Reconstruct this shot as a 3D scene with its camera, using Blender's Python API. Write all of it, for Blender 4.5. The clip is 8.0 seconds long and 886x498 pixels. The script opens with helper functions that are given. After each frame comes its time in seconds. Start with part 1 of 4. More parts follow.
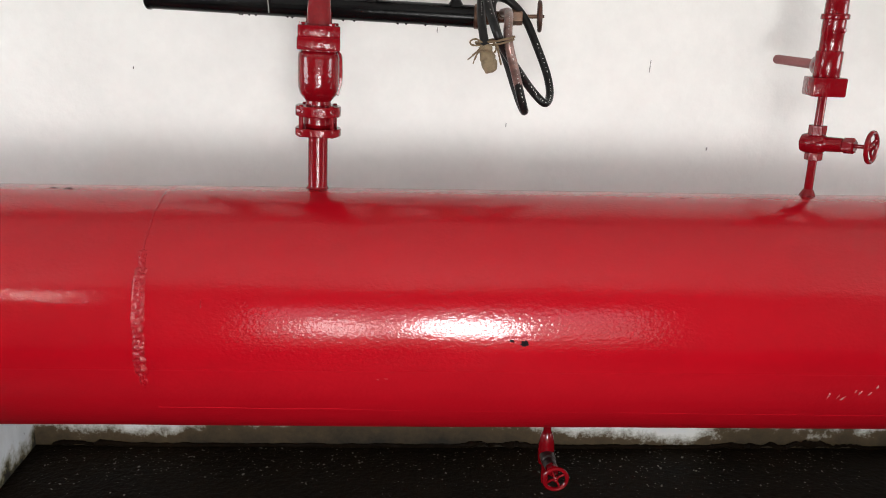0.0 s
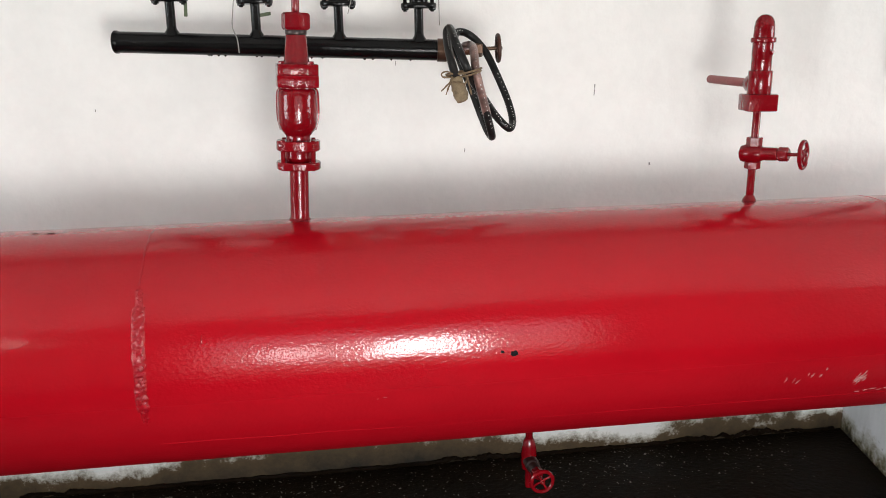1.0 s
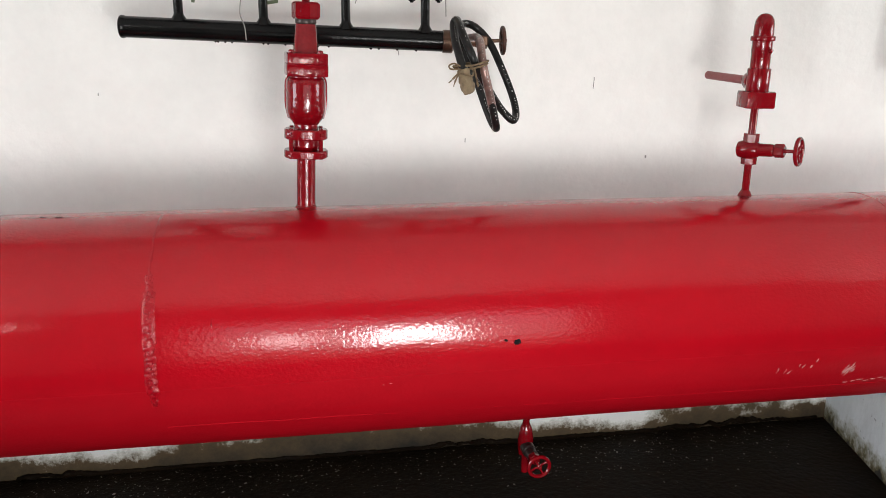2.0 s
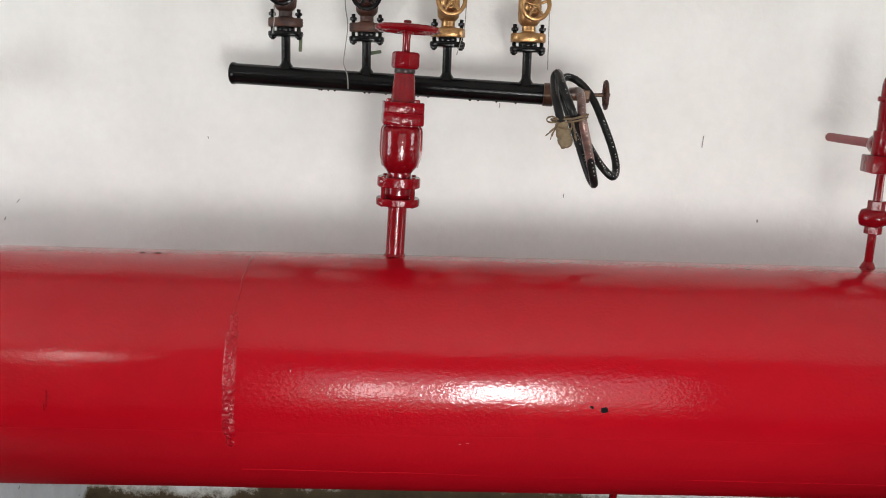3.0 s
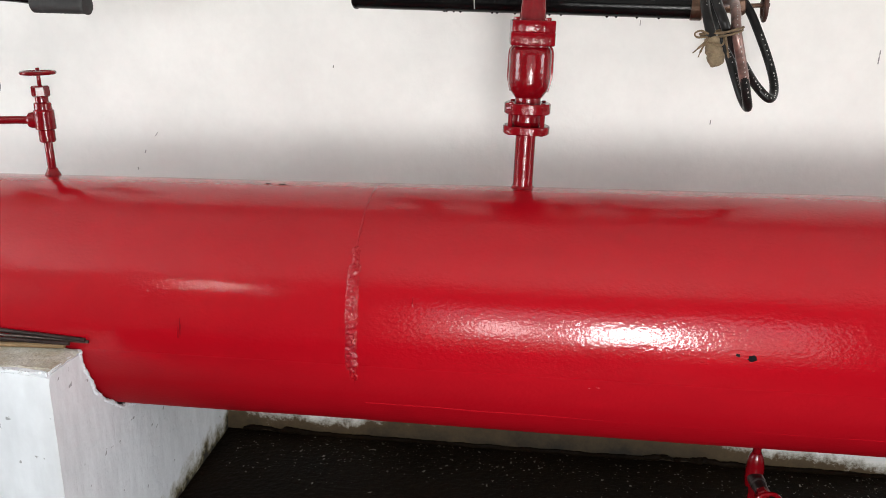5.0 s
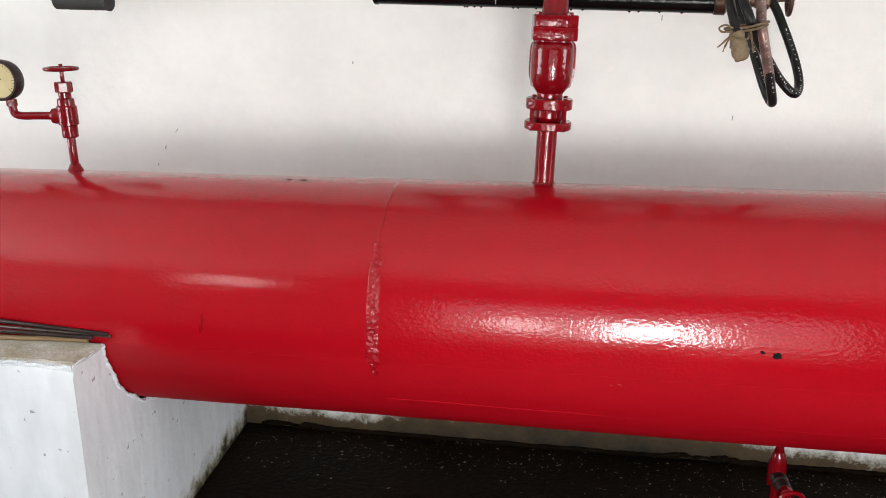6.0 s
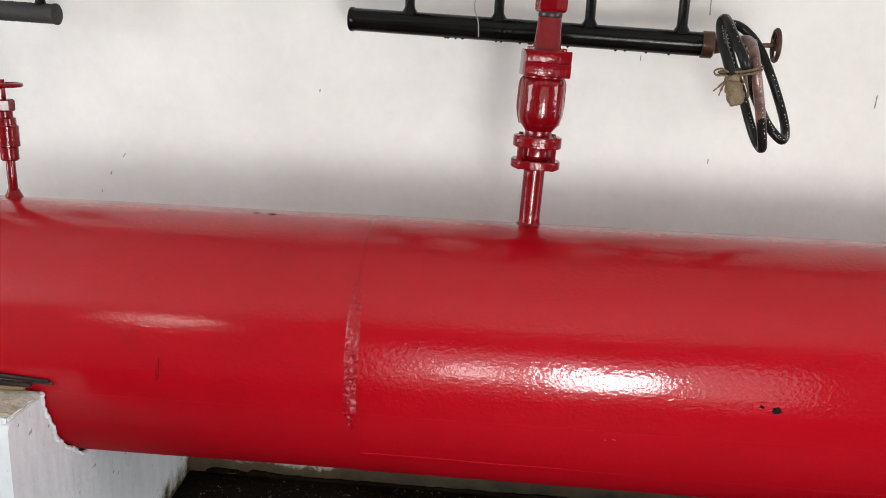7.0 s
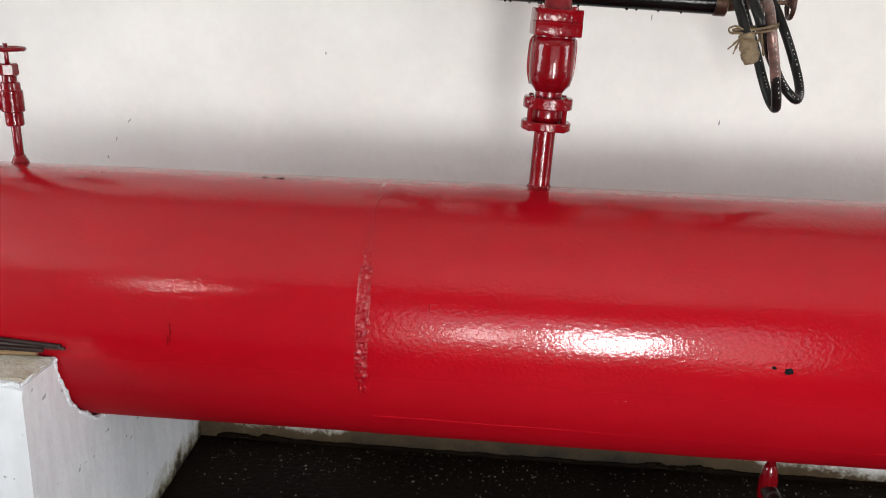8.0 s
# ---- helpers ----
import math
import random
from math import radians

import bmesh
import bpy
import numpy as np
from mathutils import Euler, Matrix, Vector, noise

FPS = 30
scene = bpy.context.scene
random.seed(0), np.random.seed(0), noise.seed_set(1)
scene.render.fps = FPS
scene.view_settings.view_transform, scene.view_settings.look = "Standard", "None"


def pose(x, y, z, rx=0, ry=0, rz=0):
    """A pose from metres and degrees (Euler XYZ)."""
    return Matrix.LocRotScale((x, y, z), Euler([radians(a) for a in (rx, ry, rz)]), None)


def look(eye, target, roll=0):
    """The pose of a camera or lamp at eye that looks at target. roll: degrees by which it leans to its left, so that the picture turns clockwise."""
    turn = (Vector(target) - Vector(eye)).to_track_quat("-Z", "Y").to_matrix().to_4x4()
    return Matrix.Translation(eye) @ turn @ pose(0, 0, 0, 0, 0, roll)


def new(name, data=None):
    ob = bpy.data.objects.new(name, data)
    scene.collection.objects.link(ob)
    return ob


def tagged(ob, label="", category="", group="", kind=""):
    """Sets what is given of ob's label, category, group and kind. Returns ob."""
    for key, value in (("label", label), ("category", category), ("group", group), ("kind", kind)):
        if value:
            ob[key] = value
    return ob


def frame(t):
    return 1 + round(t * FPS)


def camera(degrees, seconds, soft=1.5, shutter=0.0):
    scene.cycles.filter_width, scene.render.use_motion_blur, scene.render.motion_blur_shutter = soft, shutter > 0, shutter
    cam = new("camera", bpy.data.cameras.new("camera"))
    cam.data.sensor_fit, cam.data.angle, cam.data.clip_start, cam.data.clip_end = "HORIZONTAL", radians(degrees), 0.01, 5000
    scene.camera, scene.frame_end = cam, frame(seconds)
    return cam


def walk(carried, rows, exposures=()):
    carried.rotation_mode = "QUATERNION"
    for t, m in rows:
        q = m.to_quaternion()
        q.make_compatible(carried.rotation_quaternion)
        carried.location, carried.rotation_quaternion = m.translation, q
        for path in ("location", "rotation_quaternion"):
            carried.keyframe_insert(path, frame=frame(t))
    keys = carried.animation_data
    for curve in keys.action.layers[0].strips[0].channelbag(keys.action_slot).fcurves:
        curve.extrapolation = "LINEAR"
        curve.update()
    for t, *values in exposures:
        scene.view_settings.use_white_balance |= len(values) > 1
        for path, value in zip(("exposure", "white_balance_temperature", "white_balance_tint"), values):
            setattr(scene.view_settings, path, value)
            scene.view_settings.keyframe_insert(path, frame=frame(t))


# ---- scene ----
cam = camera(59.9, 8.0, soft=0.6, shutter=0.3)
PATH = [
    (0, (0.308, -2.254, 1.716), (0.367, -0.337, 1.146), 1.2),
    (0.5, (0.227, -2.301, 1.724), (0.303, -0.374, 1.194), 0.6),
    (1, (0.108, -2.355, 1.735), (0.381, -0.439, 1.23), -0.7),
    (1.2, (0.077, -2.372, 1.737), (0.377, -0.463, 1.22), 0.3),
    (2.3, (0.030, -2.379, 1.759), (0.353, -0.481, 1.218), 0.5),
    (2.5, (0.048, -2.367, 1.758), (0.274, -0.445, 1.254), 0.7),
    (3, (0.089, -2.319, 1.739), (0.139, -0.361, 1.33), 1.8),
    (3.5, (0.108, -2.261, 1.733), (0.099, -0.316, 1.266), 2.3),
    (4, (0.151, -2.217, 1.73), (0.012, -0.304, 1.16), 0.3),
    (4.5, (0.104, -2.195, 1.707), (-0.152, -0.298, 1.129), -0.6),
    (5.8, (0.092, -2.209, 1.704), (-0.214, -0.319, 1.126), -0.2),
    (6, (0.077, -2.2, 1.701), (-0.243, -0.315, 1.116), -0.4),
    (6.5, (-0.03, -2.19, 1.717), (-0.251, -0.285, 1.149), 0.5),
    (7, (-0.083, -2.088, 1.696), (-0.223, -0.159, 1.187), 2.2),
    (7.5, (-0.064, -2.089, 1.665), (-0.259, -0.165, 1.154), 2.0),
    (8, (-0.1, -2.081, 1.681), (-0.245, -0.175, 1.091), 1.8),
]
walk(cam, [(t, look(eye, target, roll)) for t, eye, target, roll in PATH],
     [(0, -0.12), (1, -0.12), (2.5, -0.14), (3, -0.3), (3.5, -0.42), (4, -0.22), (4.5, -0.12), (6, -0.13), (6.5, -0.1), (7, -0.22), (7.5, -0.22), (8, -0.2)])

# ---- light ----
world = bpy.data.worlds.new("sky")
scene.world = world
world.use_nodes = True
wn = world.node_tree
sky = wn.nodes.new("ShaderNodeTexSky")
sky.sky_type, sky.sun_disc = "NISHITA", False
sky.sun_elevation, sky.sun_rotation = radians(58), radians(72)
wn.links.new(sky.outputs["Color"], wn.nodes["Background"].inputs["Color"])
wn.nodes["Background"].inputs["Strength"].default_value = 0.12


sun = bpy.data.lights.new("sun", "SUN")
sun.energy, sun.angle, sun.color = 5.0, radians(0.5), (1.0, 0.96, 0.9)
sun_ob = new("sun", sun)
# high over the roof from the east and a little north, so that it falls on the yard alone
sun_ob.matrix_world = look((5, 1.6, 9), (0, 0, 0))


def window_light(name, x, y, z, w, h, power, color, into=(0, 1)):
    """Daylight that enters through an opening, facing the tank."""
    lamp = bpy.data.lights.new(name, "AREA")
    lamp.shape, lamp.size, lamp.size_y, lamp.energy, lamp.color = "RECTANGLE", w, h, power, color
    ob = new(name, lamp)
    ob.matrix_world = look((x, y, z), (x + into[0], y + into[1], z))
    return ob


DOOR = (-0.75, 1.75, 0.0, 2.0)          # opening behind the camera: x from, to, z from, to
SIDE = (-2.75, -0.75, 0.95, 2.45)       # openings in the side walls: y from, to, z from, to
VENT = (-2.45, -1.95, 2.26, 2.42)        # high ventilator beside it
SOUTH, NORTH, WEST, EAST, CEIL = -3.0, 0.606, -4.2, 5.2, 2.85
# doorway daylight: one wide lamp, two small ones added to shape the tank's highlights
window_light("door_daylight", 0.5, SOUTH - 0.1, 1.2, 2.4, 1.3, 16, (0.95, 0.985, 1.0))
window_light("door_daylight", 0.60, SOUTH - 0.12, 1.0, 0.60, 0.72, 66, (1.0, 0.99, 0.97))
window_light("door_daylight", -0.19, SOUTH - 0.12, 1.0, 0.34, 0.56, 9, (1.0, 0.99, 0.97))
window_light("vent_daylight", -2.2, SOUTH - 0.1, 2.34, 0.48, 0.14, 9, (1.0, 0.99, 0.97))
window_light("side_daylight", WEST - 0.1, -1.75, 1.7, 1.9, 1.4, 114, (0.92, 0.97, 1.0), (1, 0))
window_light("side_daylight", EAST + 0.1, -1.75, 1.7, 1.9, 1.4, 108, (0.97, 0.985, 1.0), (-1, 0))


# ---- materials ----
def material(name, color, rough=0.5, metal=0.0, dark=None, scale=6.0, amount=0.5, bump=0.0, bump_scale=80.0,
             bump_dist=0.002, coat=0.0, rough_var=0.0, stretch=(1, 1, 1), spec=0.5, fine=0.0, bump_detail=4):
    """A surface with two scales of colour change, grain in its relief and uneven gloss."""
    m = bpy.data.materials.new(name)
    m.use_nodes = True
    t = m.node_tree
    b = t.nodes["Principled BSDF"]
    b.inputs["Roughness"].default_value, b.inputs["Metallic"].default_value = rough, metal
    b.inputs["Specular IOR Level"].default_value = spec
    b.inputs["Coat Weight"].default_value, b.inputs["Coat Roughness"].default_value = coat, rough * 0.7
    geo = t.nodes.new("ShaderNodeNewGeometry")
    mp = t.nodes.new("ShaderNodeMapping")
    mp.inputs["Scale"].default_value = stretch
    t.links.new(geo.outputs["Position"], mp.inputs["Vector"])

    def grain(sc, detail, rgh=0.6):
        n = t.nodes.new("ShaderNodeTexNoise")
        n.inputs["Scale"].default_value, n.inputs["Detail"].default_value, n.inputs["Roughness"].default_value = sc, detail, rgh
        t.links.new(mp.outputs[0], n.inputs["Vector"])
        return n

    big, small = grain(scale, 6), grain(scale * 12, 3)
    ramp = t.nodes.new("ShaderNodeValToRGB")
    ramp.color_ramp.elements[0].position, ramp.color_ramp.elements[1].position = 0.35, 0.68
    t.links.new(big.outputs["Fac"], ramp.inputs["Fac"])
    fac = t.nodes.new("ShaderNodeMath")
    fac.operation = "MULTIPLY"
    fac.inputs[1].default_value = amount
    t.links.new(ramp.outputs["Color"], fac.inputs[0])
    mix = t.nodes.new("ShaderNodeMix")
    mix.data_type = "RGBA"
    mix.inputs[6].default_value = (*color, 1)
    mix.inputs[7].default_value = (*(dark or [c * 0.7 for c in color]), 1)
    t.links.new(fac.outputs[0], mix.inputs[0])
    last = mix.outputs[2]
    if fine:
        r2 = t.nodes.new("ShaderNodeMapRange")
        r2.inputs[1].default_value, r2.inputs[2].default_value = 0.3, 0.7
        r2.inputs[3].default_value, r2.inputs[4].default_value = 1 - fine, 1.0
        t.links.new(small.outputs["Fac"], r2.inputs[0])
        mul = t.nodes.new("ShaderNodeMix")
        mul.data_type, mul.blend_type = "RGBA", "MULTIPLY"
        mul.inputs[0].default_value = 1
        t.links.new(last, mul.inputs[6])
        t.links.new(r2.outputs[0], mul.inputs[7])
        last = mul.outputs[2]
    t.links.new(last, b.inputs["Base Color"])
    if rough_var:
        r3 = t.nodes.new("ShaderNodeMapRange")
        r3.inputs[3].default_value, r3.inputs[4].default_value = max(0.02, rough - rough_var), rough + rough_var
        t.links.new(big.outputs["Fac"], r3.inputs[0])
        t.links.new(r3.outputs[0], b.inputs["Roughness"])
    if bump:
        n = grain(bump_scale, bump_detail)
        bp = t.nodes.new("ShaderNodeBump")
        bp.inputs["Strength"].default_value, bp.inputs["Distance"].default_value = bump, bump_dist
        t.links.new(n.outputs["Fac"], bp.inputs["Height"])
        t.links.new(bp.outputs[0], b.inputs["Normal"])
        if coat:
            t.links.new(bp.outputs[0], b.inputs["Coat Normal"])
    return m


RED = (0.345, 0.0027, 0.0085)
red_shell = material("red_enamel", RED, 0.13, dark=(0.275, 0.0023, 0.007), scale=1.6, amount=0.6, bump=0.44, bump_scale=115, bump_detail=1.5,
                     bump_dist=0.0016, spec=0.45, rough_var=0.015, stretch=(0.7, 1, 1), fine=0.06)


def dull_below(m, z0, z1, gloss, dull, spec0, spec1):
    """The surface grows rougher and less specular towards a shell's underside."""
    t = m.node_tree
    b = t.nodes["Principled BSDF"]
    geo = t.nodes.new("ShaderNodeNewGeometry")
    sep = t.nodes.new("ShaderNodeSeparateXYZ")
    t.links.new(geo.outputs["Position"], sep.inputs[0])
    for key, lo, hi in (("Roughness", dull, gloss), ("Specular IOR Level", spec1, spec0)):
        r = t.nodes.new("ShaderNodeMapRange")
        r.inputs[1].default_value, r.inputs[2].default_value, r.inputs[3].default_value, r.inputs[4].default_value = z0, z1, lo, hi
        t.links.new(sep.outputs["Z"], r.inputs[0])
        t.links.new(r.outputs[0], b.inputs[key])


dull_below(red_shell, 0.72, 0.87, 0.13, 0.6, 0.42, 0.04)
red_paint = material("red_valve_paint", (0.19, 0.002, 0.0055), 0.09, dark=(0.12, 0.0016, 0.004), scale=14, amount=0.7, spec=0.35,
                     bump=0.35, bump_scale=70, bump_dist=0.003, fine=0.2, bump_detail=1.5)
red_weld = material("red_weld_paint", (0.30, 0.0025, 0.008), 0.05, dark=(0.2, 0.002, 0.006), scale=20, bump=0.7, bump_scale=140, bump_dist=0.003, spec=0.4)
red_cast = material("red_rough_casting", (0.18, 0.002, 0.0055), 0.06, dark=(0.12, 0.002, 0.005), scale=16, amount=0.7, bump=0.55, bump_scale=90, bump_dist=0.003, spec=0.22, bump_detail=1.5)
red_dark = material("dark_paint_run", (0.17, 0.002, 0.005), 0.12, dark=(0.28, 0.003, 0.008), scale=50, amount=0.8)
red_dull = material("faded_red_paint", (0.27, 0.075, 0.075), 0.55, dark=(0.25, 0.03, 0.035), scale=20, bump=0.3, bump_scale=150, fine=0.2)
black_paint = material("black_pipe_paint", (0.003, 0.003, 0.0033), 0.17, dark=(0.008, 0.0075, 0.007), scale=10, amount=0.7,
                       bump=0.4, bump_scale=60, bump_dist=0.003, rough_var=0.07, fine=0.3, spec=0.2)
black_dull = material("dusty_black_lagging", (0.02, 0.019, 0.019), 0.75, dark=(0.035, 0.032, 0.03), scale=12, bump=0.7, bump_scale=50, bump_dist=0.004)
brass = material("gold_bronze_paint", (0.50, 0.29, 0.12), 0.3, 0.8, dark=(0.20, 0.095, 0.04), scale=22, amount=0.7, bump=0.5, bump_scale=130, fine=0.25)
copper = material("tarnished_copper", (0.16, 0.085, 0.05), 0.42, 0.5, dark=(0.05, 0.028, 0.018), scale=25, amount=0.8, bump=0.4, bump_scale=140, fine=0.3)
rust = material("rusty_iron", (0.085, 0.026, 0.012), 0.5, 0.2, dark=(0.012, 0.007, 0.006), scale=24, amount=0.9, bump=0.8, bump_scale=110, fine=0.4)
steel = material("worn_steel", (0.20, 0.155, 0.14), 0.38, 0.8, dark=(0.06, 0.038, 0.032), scale=18, amount=0.8, bump=0.3, bump_scale=120, fine=0.3)
dark_steel = material("dark_steel", (0.022, 0.013, 0.013), 0.35, 0.5, dark=(0.055, 0.034, 0.030), scale=18, amount=0.6, bump=0.3, bump_scale=120)
rubber = material("black_hose_rubber", (0.004, 0.004, 0.004), 0.28, dark=(0.03, 0.028, 0.027), scale=20, amount=0.6, bump=0.25, bump_scale=200, fine=0.2, spec=0.2)
sleeve_mat = material("worn_brown_sleeve", (0.24, 0.135, 0.115), 0.3, 0.3, dark=(0.02, 0.016, 0.015), scale=30, amount=0.8, bump=0.3, bump_scale=150)
hose_print = material("white_hose_print", (0.50, 0.49, 0.46), 0.6, scale=60, amount=0.8, dark=(0.12, 0.12, 0.12))
jute = material("jute_string", (0.23, 0.155, 0.085), 0.9, dark=(0.10, 0.065, 0.035), scale=60, amount=0.8, bump=1.0, bump_scale=300, fine=0.4)
tape = material("brown_cloth_wrap", (0.26, 0.19, 0.11), 0.85, dark=(0.12, 0.085, 0.05), scale=40, amount=0.8, bump=1.0, bump_scale=160, bump_dist=0.004, fine=0.3)
wire_mat = material("grey_wire", (0.25, 0.24, 0.22), 0.5, 0.4, scale=40)
green_tape = material("green_tag", (0.07, 0.095, 0.045), 0.6, scale=40)
wood = material("old_bamboo", (0.30, 0.19, 0.09), 0.65, dark=(0.14, 0.08, 0.04), scale=10, amount=0.8, bump=0.5, bump_scale=60, stretch=(0.2, 1.5, 1.5), fine=0.3)
white_label = material("white_nut_patch", (0.75, 0.72, 0.72), 0.4, dark=(0.55, 0.35, 0.35), scale=90, amount=0.8)
mark_mat = material("grey_scratch", (0.16, 0.155, 0.15), 0.8, dark=(0.5, 0.49, 0.48), scale=90, amount=0.9)
chip_black = material("bare_black_chip", (0.008, 0.007, 0.008), 0.9, scale=60, spec=0.1)
scuff_mat = material("pale_scuff", (0.42, 0.22, 0.20), 0.6, dark=(0.36, 0.02, 0.03), scale=60, amount=0.9, bump=0.4, bump_scale=200)
dial_mat = material("cream_dial", (0.55, 0.46, 0.24), 0.6, dark=(0.42, 0.33, 0.15), scale=18, amount=0.7)
ceiling_mat = material("whitewashed_ceiling", (0.86, 0.855, 0.83), 0.9, dark=(0.78, 0.77, 0.74), scale=1.2, bump=0.3, bump_scale=30)
floor_mat = material("oily_wet_floor", (0.006, 0.0035, 0.0018), 0.5, dark=(0.016, 0.0095, 0.005), scale=3.0, amount=0.7, bump=0.8, bump_scale=45,
                     bump_dist=0.006, rough_var=0.2, fine=0.5, spec=0.05)
chips_mat = material("pale_plaster_chips", (0.20, 0.185, 0.15), 0.35, dark=(0.02, 0.015, 0.01), scale=40, amount=1.0)


def plaster(name, dirt_from, dirt_to, base=(0.80, 0.79, 0.765), moss=(0.12, 0.10, 0.045), streaks=0.0, tide=None):
    """Whitewash with faint smears, small marks and damp dirt climbing up from the floor in an uneven line."""
    m = material(name, base, 0.85, dark=[c * 0.88 for c in base], scale=2.4, amount=0.7, bump=0.35, bump_scale=26, bump_dist=0.006, fine=0.03)
    t = m.node_tree
    b = t.nodes["Principled BSDF"]
    before = b.inputs["Base Color"].links[0].from_socket
    geo = t.nodes.new("ShaderNodeNewGeometry")
    sep = t.nodes.new("ShaderNodeSeparateXYZ")
    t.links.new(geo.outputs["Position"], sep.inputs[0])
    n = t.nodes.new("ShaderNodeTexNoise")
    n.inputs["Scale"].default_value, n.inputs["Detail"].default_value, n.inputs["Roughness"].default_value = 6.0, 14, 0.74
    t.links.new(geo.outputs["Position"], n.inputs["Vector"])
    up = t.nodes.new("ShaderNodeMath")
    up.operation, up.inputs[1].default_value = "MULTIPLY_ADD", 0.36
    up.inputs[2].default_value = -0.18
    t.links.new(n.outputs["Fac"], up.inputs[0])
    add = t.nodes.new("ShaderNodeMath")
    add.operation = "ADD"
    t.links.new(up.outputs[0], add.inputs[0])
    base_z = sep.outputs["Z"]
    if tide:
        # how far down the whitewash has stayed clean, along the wall
        along = t.nodes.new("ShaderNodeMapRange")
        along.inputs[1].default_value, along.inputs[2].default_value = -2.0, 3.0
        t.links.new(sep.outputs["X"], along.inputs[0])
        level = t.nodes.new("ShaderNodeValToRGB")
        el = level.color_ramp.elements
        el[0].position, el[1].position = (tide[0][0] + 2) / 5, (tide[-1][0] + 2) / 5
        el[0].color, el[1].color = (*[tide[0][1]] * 3, 1), (*[tide[-1][1]] * 3, 1)
        for x, v in tide[1:-1]:
            e = el.new((x + 2) / 5)
            e.color = (v, v, v, 1)
        t.links.new(along.outputs[0], level.inputs[0])
        lift = t.nodes.new("ShaderNodeMath")
        lift.operation, lift.inputs[1].default_value = "MULTIPLY_ADD", 0.3
        t.links.new(level.outputs[0], lift.inputs[0])
        t.links.new(sep.outputs["Z"], lift.inputs[2])
        base_z = lift.outputs[0]
    t.links.new(base_z, add.inputs[1])
    r = t.nodes.new("ShaderNodeValToRGB")
    cr = r.color_ramp
    cr.elements[0].position, cr.elements[0].color = 0.0, (1, 1, 1, 1)
    cr.elements[1].position, cr.elements[1].color = dirt_to, (0, 0, 0, 1)
    e = cr.elements.new(dirt_from)
    e.color = (1, 1, 1, 1)
    t.links.new(add.outputs[0], r.inputs[0])
    tone = t.nodes.new("ShaderNodeValToRGB")
    tone.color_ramp.elements[0].position, tone.color_ramp.elements[0].color = 0.0, (0.012, 0.009, 0.005, 1)
    tone.color_ramp.elements[1].position, tone.color_ramp.elements[1].color = dirt_to, (0.30, 0.27, 0.17, 1)
    e = tone.color_ramp.elements.new(dirt_from)
    e.color = (*moss, 1)
    t.links.new(add.outputs[0], tone.inputs[0])
    mix = t.nodes.new("ShaderNodeMix")
    mix.data_type = "RGBA"
    t.links.new(tone.outputs[0], mix.inputs[7])
    t.links.new(r.outputs[0], mix.inputs[0])
    t.links.new(before, mix.inputs[6])
    t.links.new(mix.outputs[2], b.inputs["Base Color"])
    if streaks:
        mp = t.nodes.new("ShaderNodeMapping")
        mp.inputs["Scale"].default_value = (16, 16, 5)
        t.links.new(geo.outputs["Position"], mp.inputs["Vector"])
        st = t.nodes.new("ShaderNodeTexNoise")
        st.inputs["Scale"].default_value, st.inputs["Detail"].default_value = 1.0, 9
        t.links.new(mp.outputs[0], st.inputs["Vector"])
        pits = t.nodes.new("ShaderNodeTexNoise")
        pits.inputs["Scale"].default_value, pits.inputs["Detail"].default_value = 34, 2
        t.links.new(geo.outputs["Position"], pits.inputs["Vector"])
        hole = t.nodes.new("ShaderNodeMapRange")
        hole.inputs[1].default_value, hole.inputs[2].default_value, hole.inputs[4].default_value = 0.70, 0.74, 0.6
        t.links.new(pits.outputs["Fac"], hole.inputs[0])
        spots = t.nodes.new("ShaderNodeMix")
        spots.data_type = "RGBA"
        spots.inputs[7].default_value = (0.08, 0.078, 0.07, 1)
        t.links.new(hole.outputs[0], spots.inputs[0])
        t.links.new(mix.outputs[2], spots.inputs[6])
        wash = t.nodes.new("ShaderNodeMapRange")
        wash.inputs[1].default_value, wash.inputs[2].default_value, wash.inputs[3].default_value = 0.35, 0.65, 1 - 0.14 * streaks
        t.links.new(st.outputs["Fac"], wash.inputs[0])
        mul = t.nodes.new("ShaderNodeMix")
        mul.data_type, mul.blend_type = "RGBA", "MULTIPLY"
        mul.inputs[0].default_value = 1
        t.links.new(spots.outputs[2], mul.inputs[6])
        t.links.new(wash.outputs[0], mul.inputs[7])
        t.links.new(mul.outputs[2], b.inputs["Base Color"])
        old = b.inputs["Normal"].links[0].from_node
        bp = t.nodes.new("ShaderNodeBump")
        bp.inputs["Strength"].default_value, bp.inputs["Distance"].default_value = 0.8 * streaks, 0.008
        t.links.new(st.outputs["Fac"], bp.inputs["Height"])
        t.links.new(old.outputs[0], bp.inputs["Normal"])
        t.links.new(bp.outputs[0], b.inputs["Normal"])
    return m


# real dirt line; its right end also darkened for the dimness under the tank
wall_mat = plaster("whitewashed_plaster", 0.13, 0.20, moss=(0.078, 0.050, 0.022),
                   tide=((-1.3, 0.3), (-0.85, 0.25), (-0.55, 0.1), (0.2, 0.0), (0.5, 0.06), (0.72, 0.16), (0.95, 0.36), (1.45, 0.36), (1.6, 0.14), (2.1, 0.2)))
saddle_mat = plaster("whitewashed_concrete", 0.02, 0.10, base=(0.73, 0.755, 0.785), streaks=0.8)
dust_mat = material("dusty_concrete_top", (0.42, 0.37, 0.27), 0.9, dark=(0.62, 0.60, 0.55), scale=14, amount=0.9, bump=0.8, bump_scale=50, bump_dist=0.006, fine=0.3)


